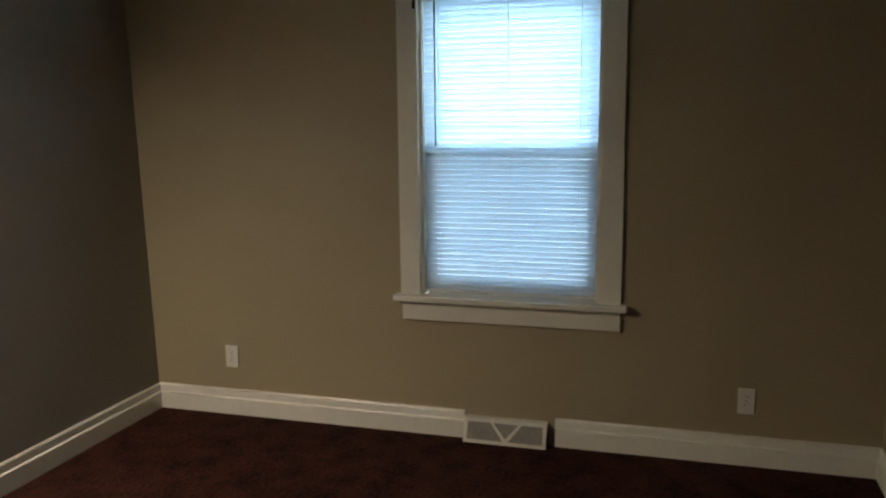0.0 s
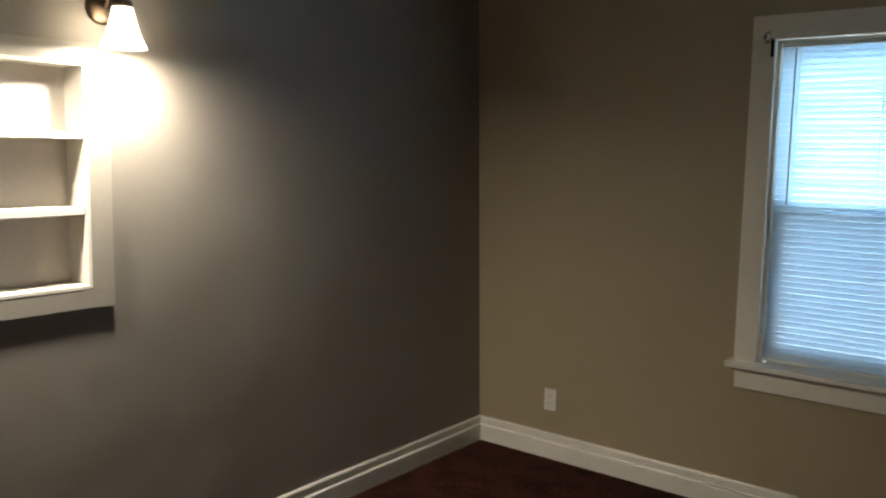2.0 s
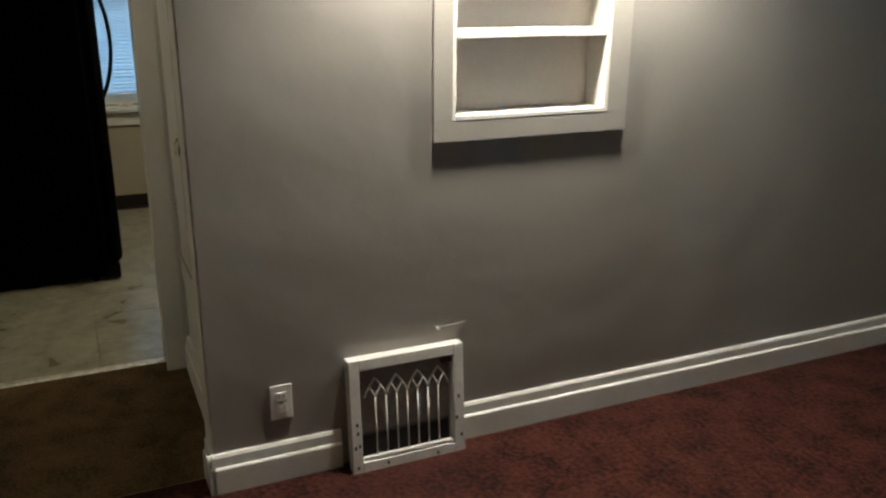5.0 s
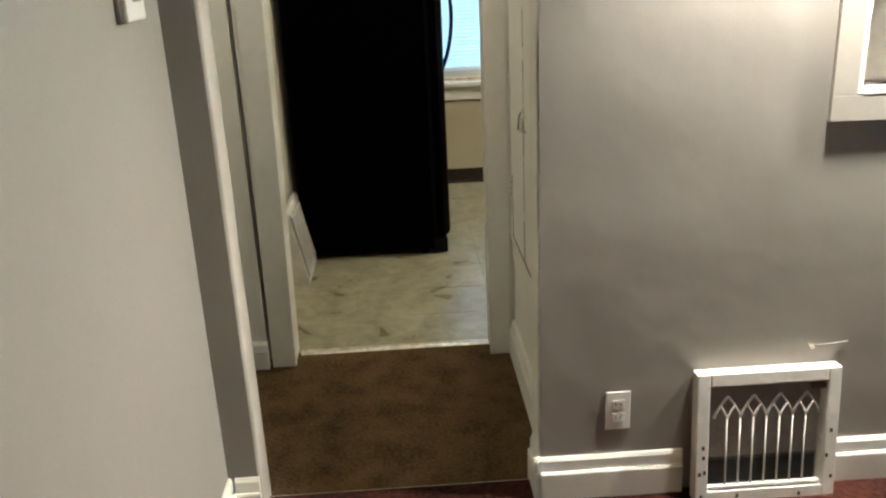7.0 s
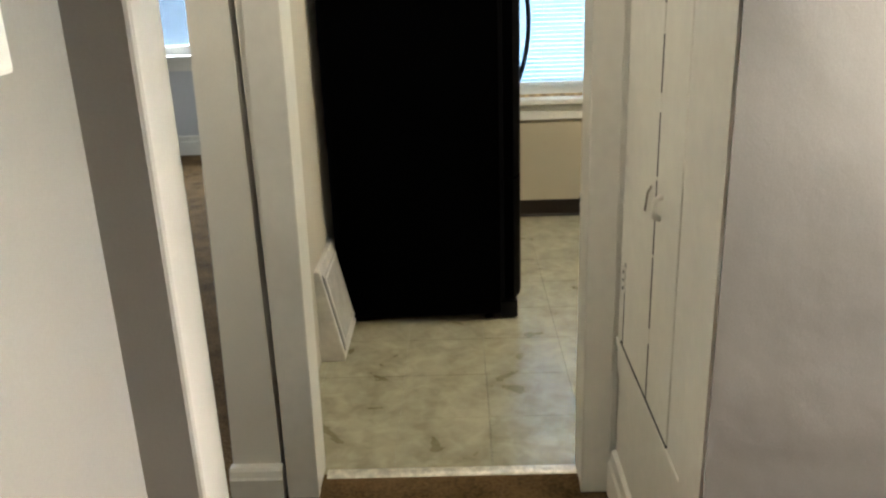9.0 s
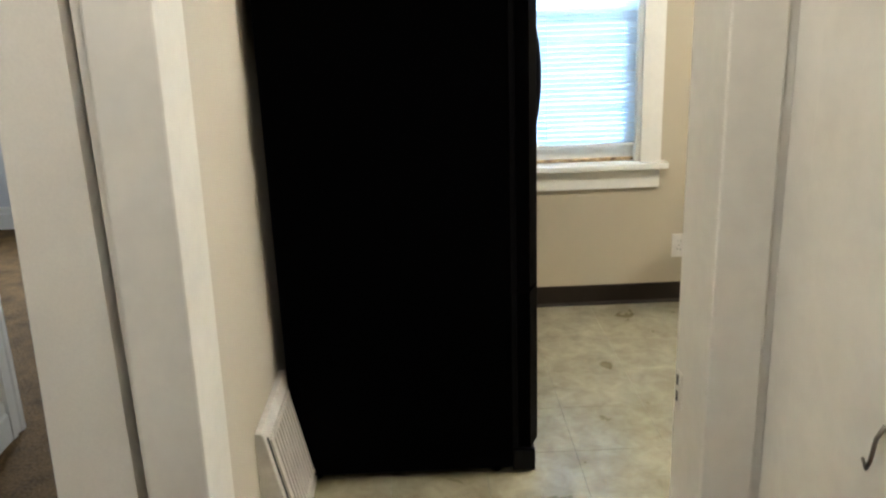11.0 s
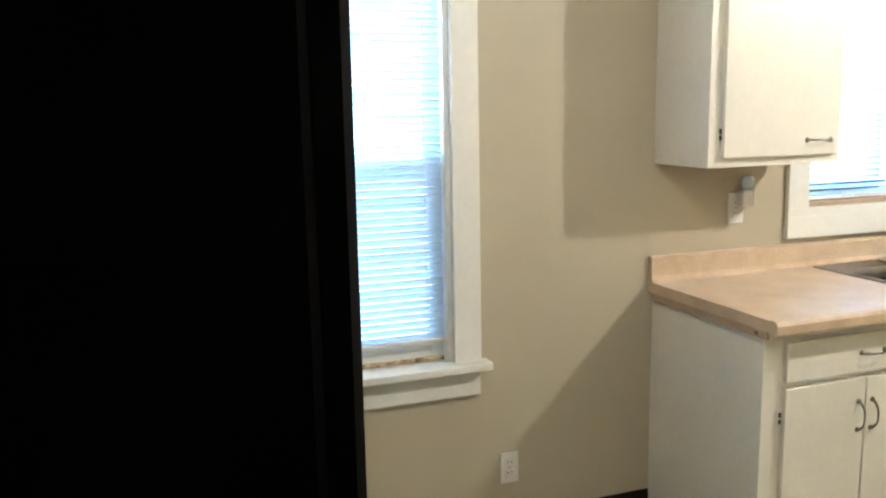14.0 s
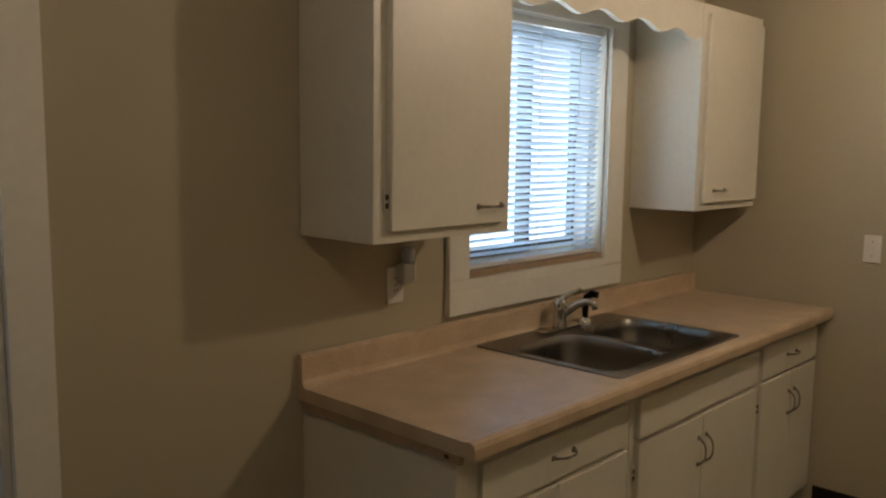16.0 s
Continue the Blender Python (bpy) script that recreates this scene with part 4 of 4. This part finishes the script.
def pull(parent, p, along, span=0.095):
    """Arched nickel pull with two feet; p is its middle on the face, along 'y' or 'z'."""
    bm = bmesh.new()
    x, y, z = p
    pts = []
    for k in range(13):
        q = k / 12 - 0.5
        out = 0.004 + 0.024 * (1 - abs(2 * q) ** 3)
        pts.append((x + out, y + q * span, z) if along == "y" else (x + out, y, z + q * span))
    tube(bm, pts, [0.0046 - 0.0016 * math.sin(math.pi * k / 12) for k in range(13)], 8)
    for q in (-0.5, 0.5):
        c = (x, y + q * span, z) if along == "y" else (x, y, z + q * span)
        tube(bm, [c, (c[0] + 0.004, c[1], c[2])], [0.0095, 0.0075], 10)
    return part("handle", bm, NICKEL, parent, "arched nickel pull")


def cab_hinge(parent, x, y, z):
    part("hinge", boxes((x, y - 0.009, z, x + 0.005, y + 0.009, z + 0.055), bev=0.0015), CAB, parent, "painted-over surface hinge")
    bm = bmesh.new()
    for dz in (0.008, 0.03):
        tube(bm, [(x + 0.005, y, z + dz), (x + 0.0075, y, z + dz + 0.006), (x + 0.005, y, z + dz + 0.013)], 0.0045, 8)
    part("hinge_knuckle", bm, BRONZE, parent, "worn dark hinge knuckle")


def base_cabinet(y0, y1, d0, d1, split, left_end, label):
    t = thing("base_cabinet", (K + 0.3, (y0 + y1) / 2, 0), label, "cabinet", "base cabinets under the counter")
    part("side_panel", boxes((K + 0.002, y0, 0.085, FRONT - 0.019, y0 + 0.018, 0.874)), CAB, t)
    part("side_panel", boxes((K + 0.002, y1 - 0.018, 0.085, FRONT - 0.019, y1, 0.874)), CAB, t)
    part("bottom_panel", boxes((K + 0.002, y0 + 0.018, 0.085, FRONT - 0.019, y1 - 0.018, 0.103)), CAB, t)
    part("back_panel", boxes((K + 0.002, y0 + 0.018, 0.103, K + 0.01, y1 - 0.018, 0.874)), CAB, t)
    part("face_frame", boxes((FRONT - 0.019, y0, 0.085, FRONT, y1, 0.874)), CAB, t)
    part("toe_kick", boxes((K + 0.002, y0 + 0.001, 0.0, FRONT - 0.06, y1 - 0.001, 0.085)), BASEVINYL if not left_end else CAB, t)
    f = FRONT
    dr = part("drawer_front", boxes((f + 0.0005, d0, 0.70, f + 0.019, d1, 0.828), bev=0.003), CAB, t)
    if left_end is not None:
        pull(dr, (f + 0.019, (d0 + d1) / 2, 0.765), "y")
    for a, b, hy, hg in ((d0, split - 0.003, split - 0.028, d0), (split + 0.003, d1, split + 0.028, d1)):
        d = part("cabinet_door", boxes((f + 0.0005, a, 0.11, f + 0.019, b, 0.682), bev=0.003), CAB, t)
        pull(d, (f + 0.019, hy, 0.555), "z")
        for z in (0.56, 0.17):
            cab_hinge(d, f + 0.001, hg + (-0.011 if hg == d0 else 0.011), z)
    return t


base_cabinet(-2.232, -1.444, -2.156, -1.475, -1.834, True, "white painted base cabinet with one drawer and two doors")
t = base_cabinet(-1.439, -0.499, -1.405, -0.515, -0.972, None, "white painted sink base cabinet with a false drawer front")
base_cabinet(-0.494, KR - 0.003, -0.472, 0.105, -0.165, False, "white painted base cabinet with drawer beside the end wall")


# counter with backsplash
def counter():
    t = thing("countertop", (K + 0.33, -1.05, 0.875), "beige speckled laminate countertop with rolled edge and backsplash", "countertop")
    y0, y1, xf = -2.25, KR - 0.002, K + 0.672
    sx0, sx1, sy0, sy1 = -3.585, -3.07, -1.50, -0.715
    top = boxes((K + 0.002, y0, 0.876, sx0, y1, 0.914), (sx1, y0, 0.876, xf - 0.035, y1, 0.914), (sx0, y0, 0.876, sx1, sy0, 0.914), (sx0, sy1, 0.876, sx1, y1, 0.914))
    part("slab", top, LAM, t)
    nose = [(xf - 0.035, 0.868), (xf - 0.008, 0.868), (xf, 0.876), (xf, 0.902), (xf - 0.006, 0.912), (xf - 0.016, 0.917), (xf - 0.026, 0.917), (xf - 0.035, 0.914)]
    part("front_edge", prism(nose, "y", y0, y1), LAM, t)
    part("backsplash", prism([(K + 0.002, 0.914), (K + 0.034, 0.914), (K + 0.026, 0.922), (K + 0.022, 0.935), (K + 0.022, 1.0), (K + 0.016, 1.008), (K + 0.002, 1.008)], "y", y0, y1), LAM, t)
    part("end_batten", boxes((K + 0.02, y0 + 0.003, 0.85, xf - 0.05, -2.2325, 0.8755), bev=0.002), BAREWOOD, t, "bare wooden batten under the open end")
    part("knot", boxes((xf - 0.10, y0 + 0.001, 0.858, xf - 0.085, y0 + 0.003, 0.868), bev=0.001), DARKSLOT, t)


counter()


def round_rect(x0, y0, x1, y1, r, n=6):
    pts = []
    for cx, cy, a in ((x1 - r, y1 - r, 0), (x0 + r, y1 - r, 90), (x0 + r, y0 + r, 180), (x1 - r, y0 + r, 270)):
        for k in range(n + 1):
            q = radians(a + 90 * k / n)
            pts.append((cx + r * math.cos(q), cy + r * math.sin(q)))
    return pts


def sink():
    t = thing("kitchen_sink", (-3.33, -1.11, 0.915), "stainless steel double-bowl drop-in sink", "sink")
    x0, y0, x1, y1, z = -3.615, -1.525, -3.042, -0.692, 0.919
    holes = [(-3.50, -1.492, -3.085, -1.135, 0.075), (-3.50, -1.085, -3.085, -0.728, 0.075)]
    bm = bmesh.new()
    loops = [round_rect(x0, y0, x1, y1, 0.02, 4)] + [round_rect(*h) for h in holes]
    edges = []
    for lp in loops:
        vs = [bm.verts.new((*p, z)) for p in lp]
        edges += [bm.edges.new((vs[i], vs[(i + 1) % len(vs)])) for i in range(len(vs))]
    bmesh.ops.triangle_fill(bm, edges=edges, use_beauty=True)
    lip = bmesh.new()
    a = round_rect(x0, y0, x1, y1, 0.02, 4)
    b = round_rect(x0 - 0.004, y0 - 0.004, x1 + 0.004, y1 + 0.004, 0.022, 4)
    va, vb = [lip.verts.new((*p, z)) for p in a], [lip.verts.new((*p, 0.9152)) for p in b]
    for i in range(len(a)):
        j = (i + 1) % len(a)
        lip.faces.new((va[i], va[j], vb[j], vb[i])).smooth = True
    part("rim", bm, STEEL, t)
    part("rim_lip", lip, STEEL, t)
    for h in holes:
        bm = bmesh.new()
        rings = []
        for inset, zz in ((0.0, z), (0.006, z - 0.006), (0.010, z - 0.03), (0.020, z - 0.145), (0.04, z - 0.168), (0.075, z - 0.175)):
            lp = round_rect(h[0] + inset, h[1] + inset, h[2] - inset, h[3] - inset, max(0.075 - inset * 0.3, 0.03))
            rings.append([bm.verts.new((*p, zz)) for p in lp])
        for r, s in zip(rings, rings[1:]):
            for i in range(len(r)):
                j = (i + 1) % len(r)
                bm.faces.new((r[i], r[j], s[j], s[i])).smooth = True
        bm.faces.new(rings[-1])
        bowl = part("bowl", bm, STEEL, t)
        cx, cy = (h[0] + h[2]) / 2, (h[1] + h[3]) / 2
        part("drain", lathe([(0.042, 0.0), (0.042, 0.003), (0.032, 0.004), (0.028, -0.001), (0.0, -0.001)], (cx, cy, z - 0.1748)), CHROME, bowl, "round chrome drain")


sink()


def faucet():
    c = (-3.565, -1.10)
    t = thing("kitchen_faucet", (*c, 0.919), "chrome single-lever faucet on the sink deck", "faucet")
    part("deck_plate", boxes((c[0] - 0.027, c[1] - 0.125, 0.919, c[0] + 0.027, c[1] + 0.105, 0.931), bev=0.008), CHROME, t)
    part("body", lathe([(0.029, 0.0), (0.027, 0.02), (0.024, 0.06), (0.027, 0.085), (0.02, 0.105), (0.0, 0.11)], (*c, 0.93)), CHROME, t)
    bm = bmesh.new()
    tube(bm, [(c[0] + 0.004, c[1], 0.965), (c[0] + 0.03, c[1] + 0.012, 0.992), (c[0] + 0.06, c[1] + 0.026, 1.018), (c[0] + 0.092, c[1] + 0.04, 1.030), (c[0] + 0.115, c[1] + 0.05, 1.024), (c[0] + 0.122, c[1] + 0.053, 1.004)], [0.017, 0.0155, 0.014, 0.0135, 0.013, 0.0125], 12)
    part("spout", bm, CHROME, t)
    bm = bmesh.new()
    tube(bm, [(c[0], c[1], 1.03), (c[0] + 0.012, c[1] + 0.05, 1.052), (c[0] + 0.022, c[1] + 0.10, 1.062)], [0.012, 0.009, 0.0065], 10)
    part("lever", bm, CHROME, t)
    s = thing("sink_sprayer", (-3.565, -0.93, 0.919), "black side sprayer with chrome collar", "sprayer")
    p = (-3.565, -0.93, 0.919)
    part("collar", lathe([(0.026, 0.0), (0.024, 0.01), (0.017, 0.022), (0.0, 0.023)], p), CHROME, s)
    bm = bmesh.new()
    tube(bm, [(p[0], p[1], 0.938), (p[0], p[1], 0.985), (p[0] + 0.004, p[1] + 0.004, 1.02), (p[0] + 0.02, p[1] + 0.012, 1.034), (p[0] + 0.045, p[1] + 0.02, 1.03)], [0.012, 0.014, 0.016, 0.015, 0.013], 10)
    part("spray_head", bm, BLACKTRIM, s)


faucet()


# ---- wall cabinets and valance ----
def wall_cabinet(y0, y1, d0, d1, hy, hinge_y, label):
    t = thing("wall_cabinet", (K + 0.15, (y0 + y1) / 2, 1.346), label, "cabinet", "wall cabinets")
    f = K + 0.305
    part("body", boxes((K + 0.002, y0, 1.346, f, y1, 2.172), bev=0.002), CAB, t)
    d = part("cabinet_door", boxes((f + 0.0005, d0, 1.378, f + 0.02, d1, 2.135), bev=0.003), CAB, t)
    pull(d, (f + 0.02, hy, 1.428), "y", 0.1)
    for z in (1.43, 2.03):
        cab_hinge(d, f + 0.001, hinge_y, z)
    return t


wall_cabinet(-2.236, -1.690, -2.19, -1.725, -1.80, -2.196, "white painted wall cabinet with one door")
wall_cabinet(-0.487, 0.085, -0.452, 0.062, -0.315, 0.073, "white painted wall cabinet with one door by the end wall")


def valance():
    t = thing("window_valance", (K + 0.296, -1.09, 2.03), "white scalloped wooden valance between the wall cabinets", "valance")
    y0, y1 = -1.688, -0.489
    pts = [(y0, 2.17)]
    n = 96
    for k in range(n + 1):
        q = k / n
        pts.append((y0 + q * (y1 - y0), 2.037 - 0.014 * math.cos(2 * math.pi * (q - 0.94) / 0.215) + 0.010 * math.sin(math.pi * q) ** 2))
    pts.append((y1, 2.17))
    part("board", prism(pts, "x", K + 0.285, K + 0.304), CAB, t)


valance()

# ---- kitchen floor tiles ----
kfloor = bpy.data.objects["floor_kitchen"]
SIZE = 0.3048
tile_me = {}


def tile_mesh(w, d):
    key = (round(w, 4), round(d, 4))
    if key not in tile_me:
        g = 0.0003
        bm = bmesh.new()
        lo = [bm.verts.new(p) for p in ((g, g, -0.003), (w - g, g, -0.003), (w - g, d - g, -0.003), (g, d - g, -0.003))]
        b = 0.0006
        hi = [bm.verts.new(p) for p in ((g + b, g + b, 0), (w - g - b, g + b, 0), (w - g - b, d - g - b, 0), (g + b, d - g - b, 0))]
        bm.faces.new(hi)
        for i in range(4):
            j = (i + 1) % 4
            bm.faces.new((lo[i], lo[j], hi[j], hi[i]))
        tile_me[key] = mesh_of("tile", bm, VINYL)
    return tile_me[key]


def spans(a, b, grid):
    cuts = [a] + [grid + k * SIZE for k in range(-30, 31) if a + 0.01 < grid + k * SIZE < b - 0.01] + [b]
    return list(zip(cuts, cuts[1:]))


for xa, xb in spans(K, -1.075, -1.39):
    for ya, yb in spans(KL, KR, -4.16):
        ob = new("tile", tile_mesh(xb - xa, yb - ya))
        ob.parent = kfloor
        ob.location = (xa, ya, random.uniform(-0.0003, 0.0003))
